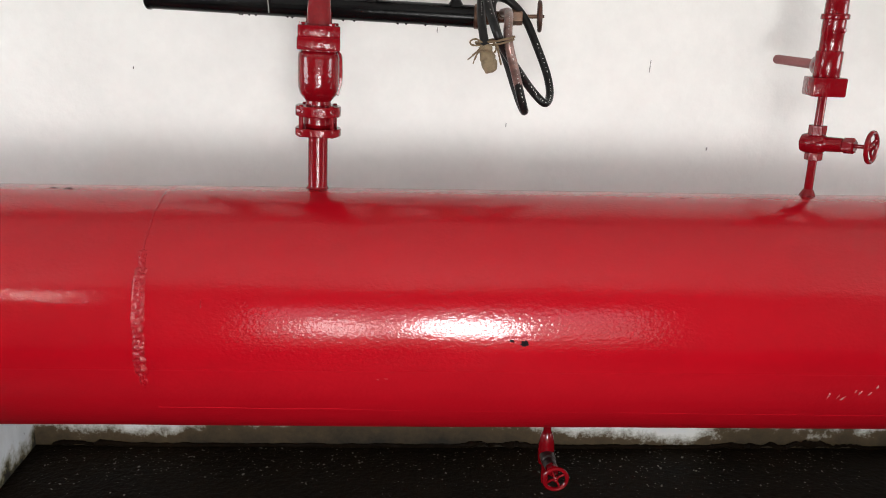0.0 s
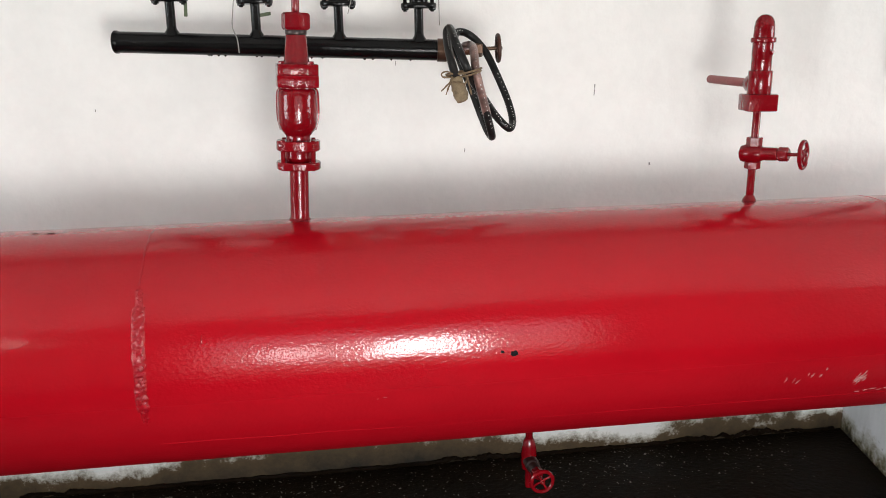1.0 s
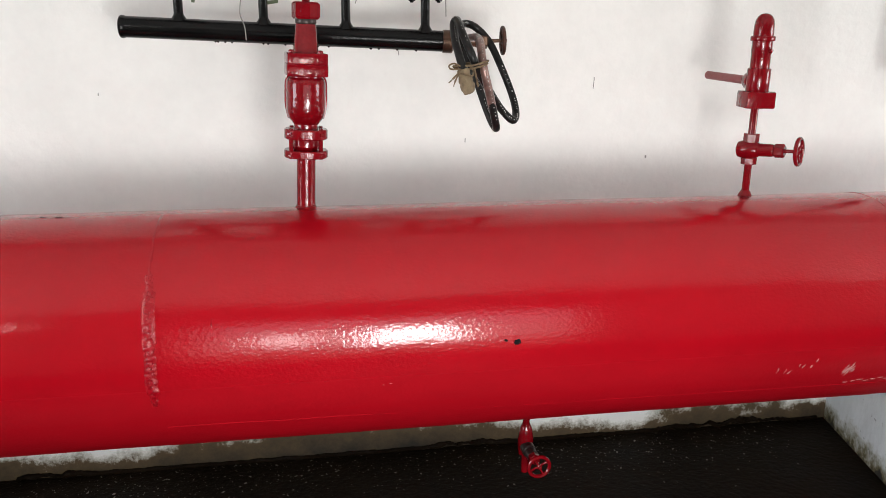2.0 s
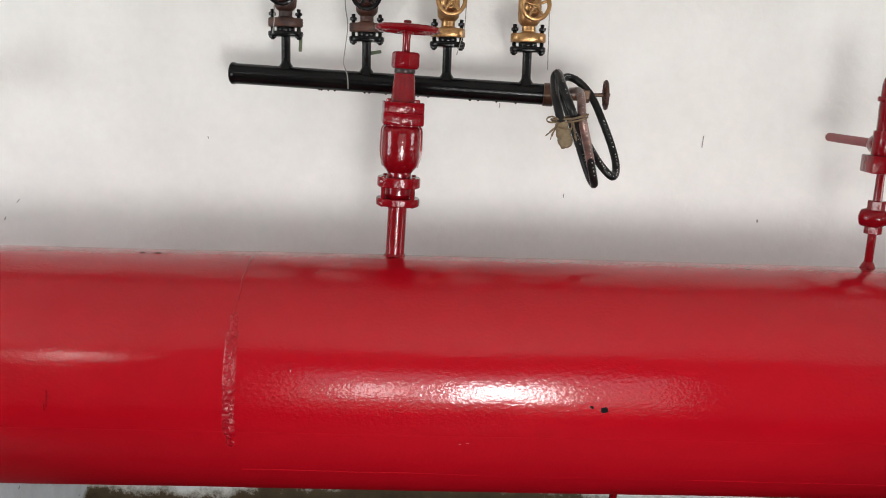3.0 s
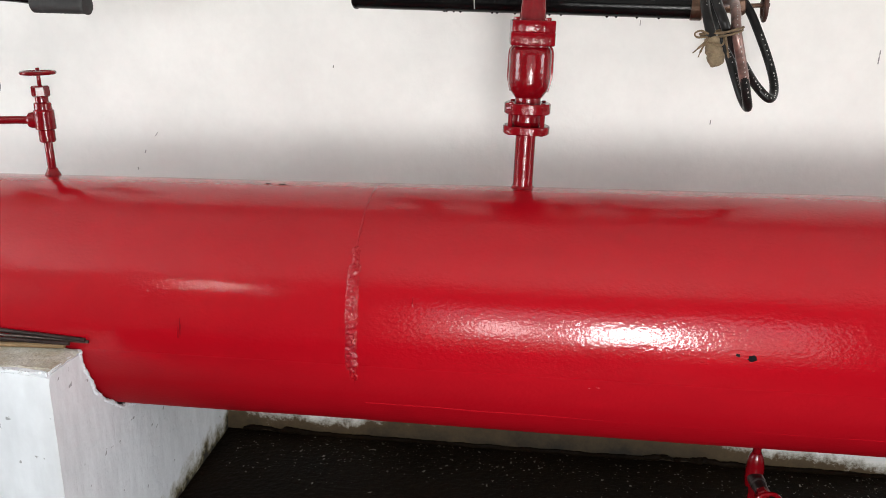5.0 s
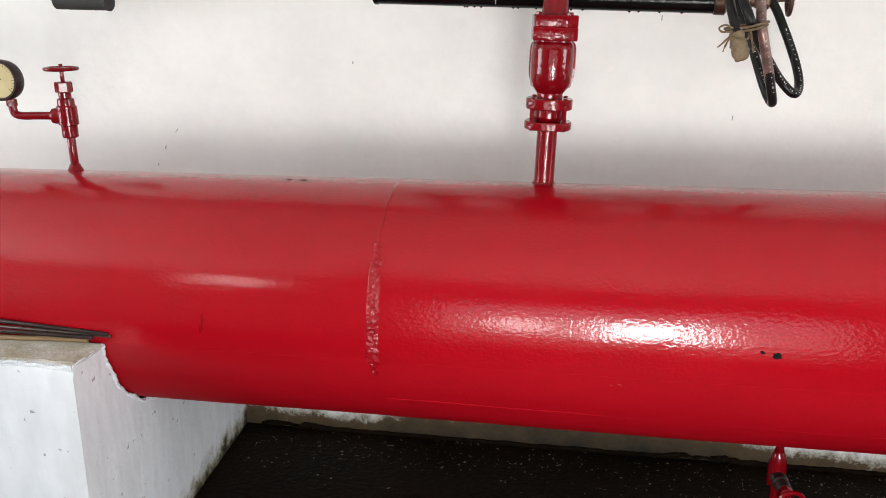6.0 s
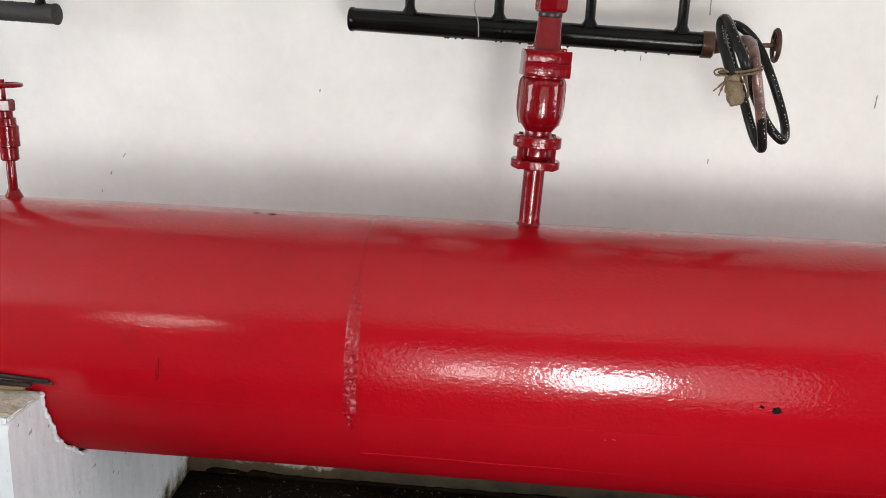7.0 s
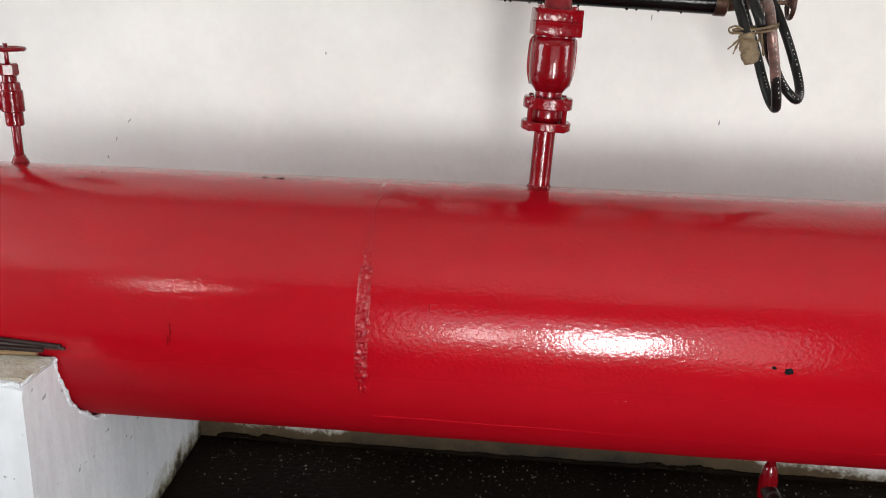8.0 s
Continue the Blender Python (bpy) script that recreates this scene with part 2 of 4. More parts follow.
# ---- building blocks ----
def part(name, bm, mat, parent=None, label="", sharp=35):
    """Links a bmesh as one mesh object, under a thing or part if one is given."""
    me = bpy.data.meshes.new(name)
    bmesh.ops.recalc_face_normals(bm, faces=bm.faces)
    bm.to_mesh(me)
    bm.free()
    for p in me.polygons:
        p.use_smooth = True
    me.set_sharp_from_angle(angle=radians(sharp))
    me.materials.append(mat)
    ob = new(name, me)
    ob.parent = parent
    if label:
        ob["label"] = label
    return ob


def thing(name, x, y, z, label, category, group=""):
    ob = new(name)
    ob.empty_display_size = 0.05
    ob.matrix_basis = pose(x, y, z)
    bpy.context.view_layer.update()
    return tagged(ob, label, category, group)


def aim(p, d):
    """A frame at p whose z axis points along d."""
    return Matrix.Translation(p) @ Vector(d).to_track_quat("Z", "Y").to_matrix().to_4x4()


def lathe(bm, prof, n=28, m=Matrix(), squash=None):
    """Turns (radius, height) pairs round z; closed at both ends."""
    rings = []
    for r, z in prof:
        ring = []
        for i in range(n):
            a = 2 * math.pi * (i + 0.5) / n
            ring.append(bm.verts.new(m @ Vector((r * math.cos(a), r * math.sin(a) * (squash or 1), z))))
        rings.append(ring)
    for a, b in zip(rings, rings[1:]):
        for i in range(n):
            bm.faces.new((a[i], a[(i + 1) % n], b[(i + 1) % n], b[i]))
    bm.faces.new(rings[0][::-1])
    bm.faces.new(rings[-1])
    return bm


def turned(prof, n=28, m=Matrix(), squash=None):
    return lathe(bmesh.new(), prof, n, m, squash)


def rounded(r, z0, z1, e=0.003):
    """Profile of a disc or rod with rounded rims."""
    return [(r - e, z0), (r - e * 0.3, z0 + e * 0.3), (r, z0 + e), (r, z1 - e), (r - e * 0.3, z1 - e * 0.3), (r - e, z1)]


def smooth_path(pts, steps=10, closed=False):
    pts = [Vector(p) for p in pts]
    n, out = len(pts), []
    for i in range(n if closed else n - 1):
        p1, p2 = pts[i], pts[(i + 1) % n]
        p0 = pts[i - 1] if closed or i else p1 * 2 - p2
        p3 = pts[(i + 2) % n] if closed or i + 2 < n else p2 * 2 - p1
        for k in range(steps):
            t = k / steps
            out.append(0.5 * (2 * p1 + (p2 - p0) * t + (2 * p0 - 5 * p1 + 4 * p2 - p3) * t * t + (3 * p1 - p0 - 3 * p2 + p3) * t ** 3))
    if not closed:
        out.append(pts[-1])
    return out


def tube(bm, path, r, n=10, closed=False, lump=0.0):
    path = [Vector(p) for p in path]
    k = len(path)
    up = Vector((0.13, 0.31, 0.94)).normalized()
    rings = []
    for i, p in enumerate(path):
        d = (path[(i + 1) % k] - path[i - 1]) if closed else (path[min(i + 1, k - 1)] - path[max(i - 1, 0)])
        d.normalize()
        side = d.cross(up)
        if side.length < 1e-3:
            side = d.orthogonal()
        side.normalize()
        up = side.cross(d).normalized()
        rr = r * (1 + lump * noise.noise(p * 90))
        rings.append([bm.verts.new(p + rr * (math.cos(2 * math.pi * j / n) * side + math.sin(2 * math.pi * j / n) * up)) for j in range(n)])
    for i in range(k if closed else k - 1):
        a, b = rings[i], rings[(i + 1) % k]
        for j in range(n):
            bm.faces.new((a[j], a[(j + 1) % n], b[(j + 1) % n], b[j]))
    if not closed:
        bm.faces.new(rings[0][::-1])
        bm.faces.new(rings[-1])
    return bm


def box(bm, sx, sy, sz, m=Matrix(), bevel=0.0):
    """A bevelled block centred on m."""
    tmp = bmesh.new()
    bmesh.ops.create_cube(tmp, size=1, matrix=Matrix.Diagonal((sx, sy, sz, 1)))
    if bevel:
        bmesh.ops.bevel(tmp, geom=tmp.edges[:], offset=bevel, segments=2, profile=0.5, affect="EDGES")
    at = {v: bm.verts.new(m @ v.co) for v in tmp.verts}
    for f in tmp.faces:
        bm.faces.new([at[v] for v in f.verts])
    tmp.free()
    return bm


def block(x0, x1, y0, y1, z0, z1):
    return box(bmesh.new(), x1 - x0, y1 - y0, z1 - z0, Matrix.Translation(((x0 + x1) / 2, (y0 + y1) / 2, (z0 + z1) / 2)))


def hexagon(r, z0, z1, m=Matrix(), e=0.002):
    return turned([(r - e, z0), (r, z0 + e), (r, z1 - e), (r - e, z1)], 6, m)


def hand_wheel(parent, m, radius, rim, mat, spokes=4, depth=0.012):
    """A cast handwheel about m's z axis: rim, hub with its nut, and spokes, each a part."""
    wheel = part("handwheel", tube(bmesh.new(), [m @ Vector((radius * math.cos(a), radius * math.sin(a), 0))
                 for a in [2 * math.pi * i / 40 for i in range(40)]], rim, 10, True, 0.08), mat, parent)
    part("hub", turned([(0.2 * radius, -depth), (0.24 * radius, -depth * 0.6), (0.24 * radius, depth * 0.5), (0.13 * radius, depth * 0.7),
                        (0.13 * radius, depth * 1.5), (0.09 * radius, depth * 1.6)], 12, m), mat, wheel)
    for i in range(spokes):
        a = 2 * math.pi * (i + 0.3) / spokes
        c, s_ = math.cos(a), math.sin(a)
        part("spoke", tube(bmesh.new(), [m @ Vector((radius * f * c, radius * f * s_, dz)) for f, dz in
                           ((0.15, -0.001), (0.4, -0.004), (0.7, -0.003), (0.98, 0))], rim * 0.62, 8), mat, wheel)
    return wheel


def bolt(parent, p, length, r, mat, d=(0, 0, 1)):
    """A stud with a nut at each end."""
    m = aim(p, d)
    b = turned(rounded(r, -length / 2, length / 2, r * 0.3), 10, m)
    for z in (-length / 2 + r * 1.4, length / 2 - r * 2.6):
        lathe(b, [(r * 1.7, z - r * 0.7), (r * 1.95, z - r * 0.4), (r * 1.95, z + r * 0.6), (r * 1.7, z + r * 0.9)], 6, m)
    return part("bolt", b, mat, parent, sharp=30)


# ---- setting ----
def slab(name, bm, mat, label, category):
    return tagged(part(name, bm, mat), label, category, kind="structure")


slab("floor", block(WEST, EAST, SOUTH - 0.25, NORTH, -0.15, 0.0), floor_mat, "dark oily wet concrete floor with scattered debris", "floor")
slab("wall_north", block(WEST, EAST, NORTH, NORTH + 0.23, -0.15, CEIL), wall_mat, "whitewashed plaster wall, damp and mossy along the floor", "wall")
west = bmesh.new()
for y0, y1, z0, z1 in ((SOUTH - 0.25, SIDE[0], -0.15, CEIL), (SIDE[1], NORTH + 0.23, -0.15, CEIL), (SIDE[0], SIDE[1], -0.15, SIDE[2]), (SIDE[0], SIDE[1], SIDE[3], CEIL)):
    box(west, 0.23, y1 - y0, z1 - z0, Matrix.Translation((WEST - 0.115, (y0 + y1) / 2, (z0 + z1) / 2)))
slab("wall_west", west, wall_mat, "whitewashed plaster side wall with an open window", "wall")
east = bmesh.new()
for y0, y1, z0, z1 in ((SOUTH - 0.25, SIDE[0], -0.15, CEIL), (SIDE[1], NORTH + 0.23, -0.15, CEIL), (SIDE[0], SIDE[1], -0.15, SIDE[2]), (SIDE[0], SIDE[1], SIDE[3], CEIL)):
    box(east, 0.23, y1 - y0, z1 - z0, Matrix.Translation((EAST + 0.115, (y0 + y1) / 2, (z0 + z1) / 2)))
slab("wall_east", east, wall_mat, "whitewashed plaster side wall with an open window", "wall")
slab("ceiling", block(WEST - 0.23, EAST + 0.23, SOUTH - 0.25, NORTH + 0.23, CEIL, CEIL + 0.15), ceiling_mat, "whitewashed concrete ceiling", "ceiling")
south = bmesh.new()
for x0, x1, z0, z1 in ((WEST, VENT[0], -0.15, CEIL), (VENT[0], VENT[1], -0.15, VENT[2]), (VENT[0], VENT[1], VENT[3], CEIL),
                       (VENT[1], DOOR[0], -0.15, CEIL), (DOOR[0], DOOR[1], DOOR[3], CEIL), (DOOR[1], EAST, -0.15, CEIL)):
    box(south, x1 - x0, 0.23, z1 - z0, Matrix.Translation(((x0 + x1) / 2, SOUTH - 0.115, (z0 + z1) / 2)))
# unseen wall behind the camera; its backlit shade is put into a dark grey
backlit_mat = material("backlit_grey_wall", (0.20, 0.19, 0.17), 0.9, dark=(0.13, 0.12, 0.105), scale=1.5, bump=0.4, bump_scale=30)
slab("wall_south", south, backlit_mat, "unseen wall with a wide doorway and a ventilator, coloured dark for its backlit shade", "wall")
# unseen ground, kept pale so the sun bounces off it onto the ceiling
slab("ground", block(-40, 40, -60, SOUTH - 0.26, -0.4, -0.02), material("pale_bounce_ground", (0.50, 0.46, 0.40), 0.9, scale=2), "unseen pale ground outside the doorway, added to bounce sun onto the ceiling", "ground")

# ---- the tank ----
TY, TZ, TR = -0.04, 0.873, 0.36
T0, T1, RING, RING_E = -2.35, 2.85, -0.418, 1.90


def on_tank(x, ang, lift=0.0):
    """A place on the shell; ang in degrees up from the front."""
    a = radians(ang)
    return Vector((x, TY - (TR + lift) * math.cos(a), TZ + (TR + lift) * math.sin(a)))


def dent(x, a):
    return 0.0016 * noise.noise(Vector((x * 1.3, math.cos(a) * 1.6, math.sin(a) * 1.6))) + 0.0007 * noise.noise(Vector((x * 5, math.cos(a) * 4, math.sin(a) * 4)))


tank = thing("pressure_tank", 0.25, TY, TZ - TR, "long horizontal red enamelled steel tank lying on whitewashed concrete saddles", "tank")
TANK_INV = Matrix.Translation((-0.25, -TY, -(TZ - TR)))


def shell(name, x0, x1, step, cap0, cap1):
    bm, n, rings = bmesh.new(), 180, []
    xs = [(x0 + (x1 - x0) * i / max(1, round((x1 - x0) / 0.03)), 1.0) for i in range(max(1, round((x1 - x0) / 0.03)) + 1)]
    bulge = [math.radians(d) for d in range(10, 90, 10)] + [math.radians(87)]
    if cap0:
        xs = [(x0 - 0.17 * math.sin(b), math.cos(b)) for b in reversed(bulge)] + xs
    if cap1:
        xs = xs + [(x1 + 0.17 * math.sin(b), math.cos(b)) for b in bulge]
    for x, k in xs:
        rings.append([bm.verts.new((x, TY - (TR + step + dent(x, a)) * k * math.cos(a), TZ + (TR + step + dent(x, a)) * k * math.sin(a)))
                      for a in [2 * math.pi * i / n for i in range(n)]])
    for a, b in zip(rings, rings[1:]):
        for i in range(n):
            bm.faces.new((a[i], a[(i + 1) % n], b[(i + 1) % n], b[i]))
    bm.faces.new(rings[0])
    bm.faces.new(rings[-1][::-1])
    bm.transform(TANK_INV)
    return part(name, bm, red_shell, tank, sharp=50)


shell("shell_plate", T0, RING, -0.001, True, False)
shell("shell_plate", RING, RING_E, 0.0, False, False)
shell("shell_plate", RING_E, T1, -0.001, False, True)


def ring_weld(x, heavy):
    """A weld bead round the shell, lumpy and broad on its heavy stretch."""
    bm, n, cols = bmesh.new(), 720, 9
    rows = []
    for i in range(n):
        deg = 360 * i / n
        d = (deg + 180) % 360 - 180
        k = 1.0 if heavy and -10 < d < 36 else (0.06 if d > 0 else 0.02)
        if heavy and 36 <= d < 44 or heavy and -16 < d <= -10:
            k = 0.55
        w = 0.0145 * k + 0.003 + 0.003 * noise.noise(Vector((deg * 0.4, x, 1)))
        row = []
        for j in range(cols):
            u = j / (cols - 1) * 2 - 1
            h = (1 - u ** 4) * (0.0042 * k + 0.0009) * (1 + (1.7 if k > 0.5 else 0.3) * noise.noise(Vector((deg * 0.9, u * 2.6, x * 9)))) - 0.0008 - (0.004 if heavy and not -18 < d < 110 else 0.0)
            row.append(bm.verts.new(on_tank(x + u * w + 0.0025 * noise.noise(Vector((deg * 0.12, 7, x))), d, h)))
        rows.append(row)
    for i in range(n):
        a, b = rows[i], rows[(i + 1) % n]
        for j in range(cols - 1):
            bm.faces.new((a[j], a[j + 1], b[j + 1], b[j]))
    bm.transform(TANK_INV)
    return part("weld_bead", bm, red_weld if heavy else red_shell, tank, "lumpy painted weld bead round the shell" if heavy else "", sharp=60)


ring_weld(RING, True)
ring_weld(RING_E, False)
bm = tube(bmesh.new(), [on_tank(x, -30.6 - 2.0 * (x + 0.4) + 0.5 * noise.noise(Vector((x * 6, 0, 0))), -0.0030) for x in np.arange(RING + 0.02, RING_E, 0.02)], 0.0042, 16, lump=0.15)
bm.transform(TANK_INV)
part("seam_bead", bm, red_shell, tank, sharp=60)


def flake(name, x, ang, w, h, mat, seed, label="", tilt=0.0, lift=0.0009, ragged=0.7):
    """A ragged flat patch that follows the shell: a chip or a scuff in the paint."""
    rnd = random.Random(seed)
    bm, n = bmesh.new(), 18
    ring = []
    for i in range(n):
        a = 2 * math.pi * i / n
        k = 1 - ragged + ragged * rnd.random() ** 1.3
        u, v = w / 2 * k * math.cos(a), h / 2 * k * math.sin(a)
        u, v = u * math.cos(tilt) - v * math.sin(tilt), u * math.sin(tilt) + v * math.cos(tilt)
        ring.append((u, v))
    c = bm.verts.new(on_tank(x, ang, lift + 0.0006))
    mid = [bm.verts.new(on_tank(x + u * 0.6, ang + math.degrees(v * 0.6 / TR), lift + 0.0004)) for u, v in ring]
    out = [bm.verts.new(on_tank(x + u, ang + math.degrees(v / TR), lift - 0.002)) for u, v in ring]
    for i in range(n):
        j = (i + 1) % n
        bm.faces.new((c, mid[i], mid[j]))
        bm.faces.new((mid[i], out[i], out[j], mid[j]))
    bm.transform(TANK_INV)
    return part(name, bm, mat, tank, label)


flake("paint_chip", 0.585, 5.6, 0.031, 0.025, chip_black, 3, "black bare chip in the red paint", ragged=0.35)
flake("paint_chip", 0.551, 6.6, 0.016, 0.012, chip_black, 4, ragged=0.35)
flake("paint_chip", -0.704, 87, 0.030, 0.010, chip_black, 5, ragged=0.8)
flake("paint_chip", -0.75, 87.5, 0.024, 0.006, chip_black, 6, ragged=0.8)
flake("paint_chip", 1.07, 84, 0.022, 0.012, chip_black, 8, ragged=0.8)
for i in range(7):
    flake("paint_scuff", 1.43 + 0.021 * i + 0.006 * (i % 2), -19.5 + 0.9 * i - 1.6 * (i % 3), 0.009, 0.034 - 0.003 * i, scuff_mat, 20 + i, tilt=-0.15 - 0.2 * (i % 3), ragged=0.9)
for i in range(6):
    flake("paint_scuff", 1.668 + 0.006 * i, -21.5 - 1.6 * (i % 3) + 0.5 * i, 0.016, 0.080 - 0.012 * abs(i - 2), scuff_mat, 40 + i, "pale scraped patch in the red paint" if i == 2 else "", tilt=-0.3 - 0.12 * (i % 2), ragged=0.85)
for i in range(9):
    flake("paint_scuff", 1.70 + 0.024 * i, -32.5 + 0.15 * i + (i % 3) * 0.7, 0.03, 0.008, scuff_mat, 60 + i, tilt=0.2 * (i % 2))
for i, (x, a, w) in enumerate(((0.222, -11.5, 0.02), (0.20, -12.0, 0.012))):
    flake("paint_scuff", x, a, w, 0.004, scuff_mat, 90 + i)


for i, (x, a, h) in enumerate(((-0.895, 6, 0.10), (-0.258, 21, 0.06), (-0.902, 2, 0.05))):
    flake("paint_run", x, a, 0.007, h, red_dark, 110 + i, "dark run in the red paint" if i == 0 else "", lift=0.0004)


# ---- saddles ----
def saddle(x0, x1, front, back, top, label, seed, skew=0.0, flare=0.0):
    """A whitewashed concrete block with a round bed for the tank and a ragged lip of mortar along it."""
    root = thing("concrete_saddle", (x0 + x1) / 2, (front + back) / 2, 0, label, "saddle", "tank saddles")
    inv = Matrix.Translation((-(x0 + x1) / 2, -(front + back) / 2, 0))
    rim = TR + 0.006
    lim = math.acos(min(1, (top - TZ) / -rim)) if top < TZ else math.pi / 2
    arc = [(TY + rim * math.sin(a), TZ - rim * math.cos(a)) for a in [-lim + 2 * lim * i / 40 for i in range(41)]]

    def face(x, y, z):
        """The block's flanks are a little out of square and spread towards the floor."""
        k = 1 if x > (x0 + x1) / 2 else -1
        return x + skew * y + (-k * 0.5 * (1 - min(z, top) / top) * flare)

    bm = bmesh.new()
    prof = [(front, 0.0), (front, 0.2), (front, 0.4), (front, 0.6), (front, top - 0.025), (front + 0.007, top - 0.007), (front + 0.025, top)]
    prof += [(front + 0.08, top), (arc[0][0] - 0.03, top), *arc, (min(back - 0.01, arc[-1][0] + 0.03), top), (back, top), (back, 0.0)]
    xs = [x0 + (x1 - x0) * i / 14 for i in range(15)]
    rings = []
    for x in xs:
        ring = []
        for y, z in prof:
            k = noise.noise(Vector((x * 9, y * 9 + seed, z * 9))) * 0.006
            inset = 0.008 if x in (xs[0], xs[-1]) else 0.0
            ring.append(bm.verts.new((face(x, y, z), y + (k if y < -0.4 else 0) + (inset if y < front + 0.02 else 0), z + (k - inset if 0.4 < z and abs(z - top) < 0.03 else 0))))
        rings.append(ring)
    n = len(prof)
    for a, b in zip(rings, rings[1:]):
        for i in range(n):
            bm.faces.new((a[i], a[(i + 1) % n], b[(i + 1) % n], b[i]))
    for ring, x in ((rings[0], xs[0]), (rings[-1], xs[-1])):
        low = [bm.verts.new((face(x, prof[i][0], 0), prof[i][0], 0)) for i in range(6, n - 1)]
        for i in range(6, n - 2):
            bm.faces.new((ring[i], ring[i + 1], low[i - 5], low[i - 6]))
        bm.faces.new([ring[0], ring[1], ring[2], ring[3], ring[4], ring[5], ring[6], low[0]])
    bmesh.ops.remove_doubles(bm, verts=bm.verts, dist=0.0002)
    bm.transform(inv)
    part("block", bm, saddle_mat, root, sharp=40)
    # dusty top of the front shoulder
    bm = bmesh.new()
    nx, ny = 26, 16
    y_in = arc[0][0] - 0.004
    grid = [[bm.verts.new((x0 + 0.004 + (x1 - x0 - 0.008) * i / nx + skew * front, front + 0.027 + 0.006 * noise.noise(Vector((i * 0.7, j, seed))) + (y_in - front - 0.027) * j / ny,
                           top + 0.0035 + 0.004 * noise.noise(Vector((i * 0.6, j * 0.6, seed))) - (0.007 if j == 0 or i in (0, nx) else 0)))
             for j in range(ny + 1)] for i in range(nx + 1)]
    for i in range(nx):
        for j in range(ny):
            bm.faces.new((grid[i][j], grid[i + 1][j], grid[i + 1][j + 1], grid[i][j + 1]))
    bm.transform(inv)
    part("top_screed", bm, dust_mat, root, "dusty crumbling top of the saddle")
    # crumbling plaster along the top edges of the front shoulder
    rnd = random.Random(seed + 50)
    for path in ([(x0 + 0.004 + (x1 - x0 - 0.008) * i / 200 + skew * front, front + 0.016, top - 0.004) for i in range(201)],
                 [(x1 - 0.005 + skew * (front + 0.02 + (arc[0][0] - front - 0.02) * i / 120), front + 0.02 + (arc[0][0] - front - 0.02) * i / 120, top - 0.004) for i in range(121)]):
        bm = tube(bmesh.new(), path, 0.0065 if len(path) > 150 else 0.0035, 8)
        for v in bm.verts:
            w = 0.3 + abs(noise.noise(v.co * 14 + Vector((seed, 0, 0))))
            v.co += Vector((noise.noise(v.co * 30), noise.noise(v.co * 34 + Vector((3, 1, 0))), noise.noise(v.co * 31 + Vector((0, 7, 2))))) * (0.016 if len(path) > 150 else 0.007) * w
            v.co += Vector((rnd.uniform(-1, 1), rnd.uniform(-1, 1), rnd.uniform(-1, 1))) * 0.0012
        bm.transform(inv)
        part("crumbled_edge", bm, saddle_mat, root, sharp=25)
    for side, xe in (("mortar_lip", x0 + 0.002), ("mortar_lip", x1 - 0.002)):
        rnd = random.Random(seed + int(xe * 100))
        path = [Vector((face(xe, TY + rim * math.sin(a), TZ - rim * math.cos(a)) + 0.003 * noise.noise(Vector((i * 0.3, xe, 2))), TY + (rim + 0.003) * math.sin(a), TZ - (rim + 0.003) * math.cos(a)))
                for i, a in enumerate([-lim + 2 * lim * i / 420 for i in range(421)])]
        bm = tube(bmesh.new(), path, 0.0066, 10, lump=0.1)
        for v in bm.verts:
            w = 0.35 + 0.9 * abs(noise.noise(v.co * 11 + Vector((seed, 0, 0))))
            v.co += Vector((noise.noise(v.co * 23), noise.noise(v.co * 26 + Vector((3, 1, 0))), noise.noise(v.co * 21 + Vector((0, 7, 2))))) * 0.013 * w
            v.co += Vector((noise.noise(v.co * 95), noise.noise(v.co * 88 + Vector((3, 1, 0))), noise.noise(v.co * 99 + Vector((0, 7, 2))))) * 0.006 * w
            v.co += Vector((rnd.uniform(-1, 1), rnd.uniform(-1, 1), rnd.uniform(-1, 1))) * 0.0011
        bm.transform(inv)
        part(side, bm, saddle_mat, root, sharp=25)
    return root


saddle(-1.58, -1.217, -0.565, NORTH - 0.004, 0.822, "whitewashed concrete saddle with chipped edges and a dusty top", 3, -0.05, 0.048)
saddle(2.27, 2.60, -0.565, NORTH - 0.004, 0.822, "whitewashed concrete saddle, stained near the floor", 9, 0.2)

# ---- main stop valve on the tank ----
mv = thing("stop_valve", 0, 0, 1.228, "red-painted flanged stop valve standing upright on the tank", "valve")
Z = 1.228


def oval_flange(hw, hd, z0, z1, m=Matrix()):
    """A two-lobed flange plate."""
    pts = []
    for i in range(40):
        a = 2 * math.pi * i / 40
        c, s_ = math.cos(a), math.sin(a)
        r = (abs(c / hw) ** 2.4 + abs(s_ / hd) ** 2.4) ** (-1 / 2.4)
        pts.append((r * c, r * s_))
    bm = bmesh.new()
    rings = [[bm.verts.new(m @ Vector((x * k, y * k, z))) for x, y in pts] for z, k in ((z0, 0.955), (z0 + 0.003, 1), (z1 - 0.003, 1), (z1, 0.955))]
    for a, b in zip(rings, rings[1:]):
        for i in range(40):
            bm.faces.new((a[i], a[(i + 1) % 40], b[(i + 1) % 40], b[i]))
    bm.faces.new(rings[0][::-1])
    bm.faces.new(rings[-1])
    return bm


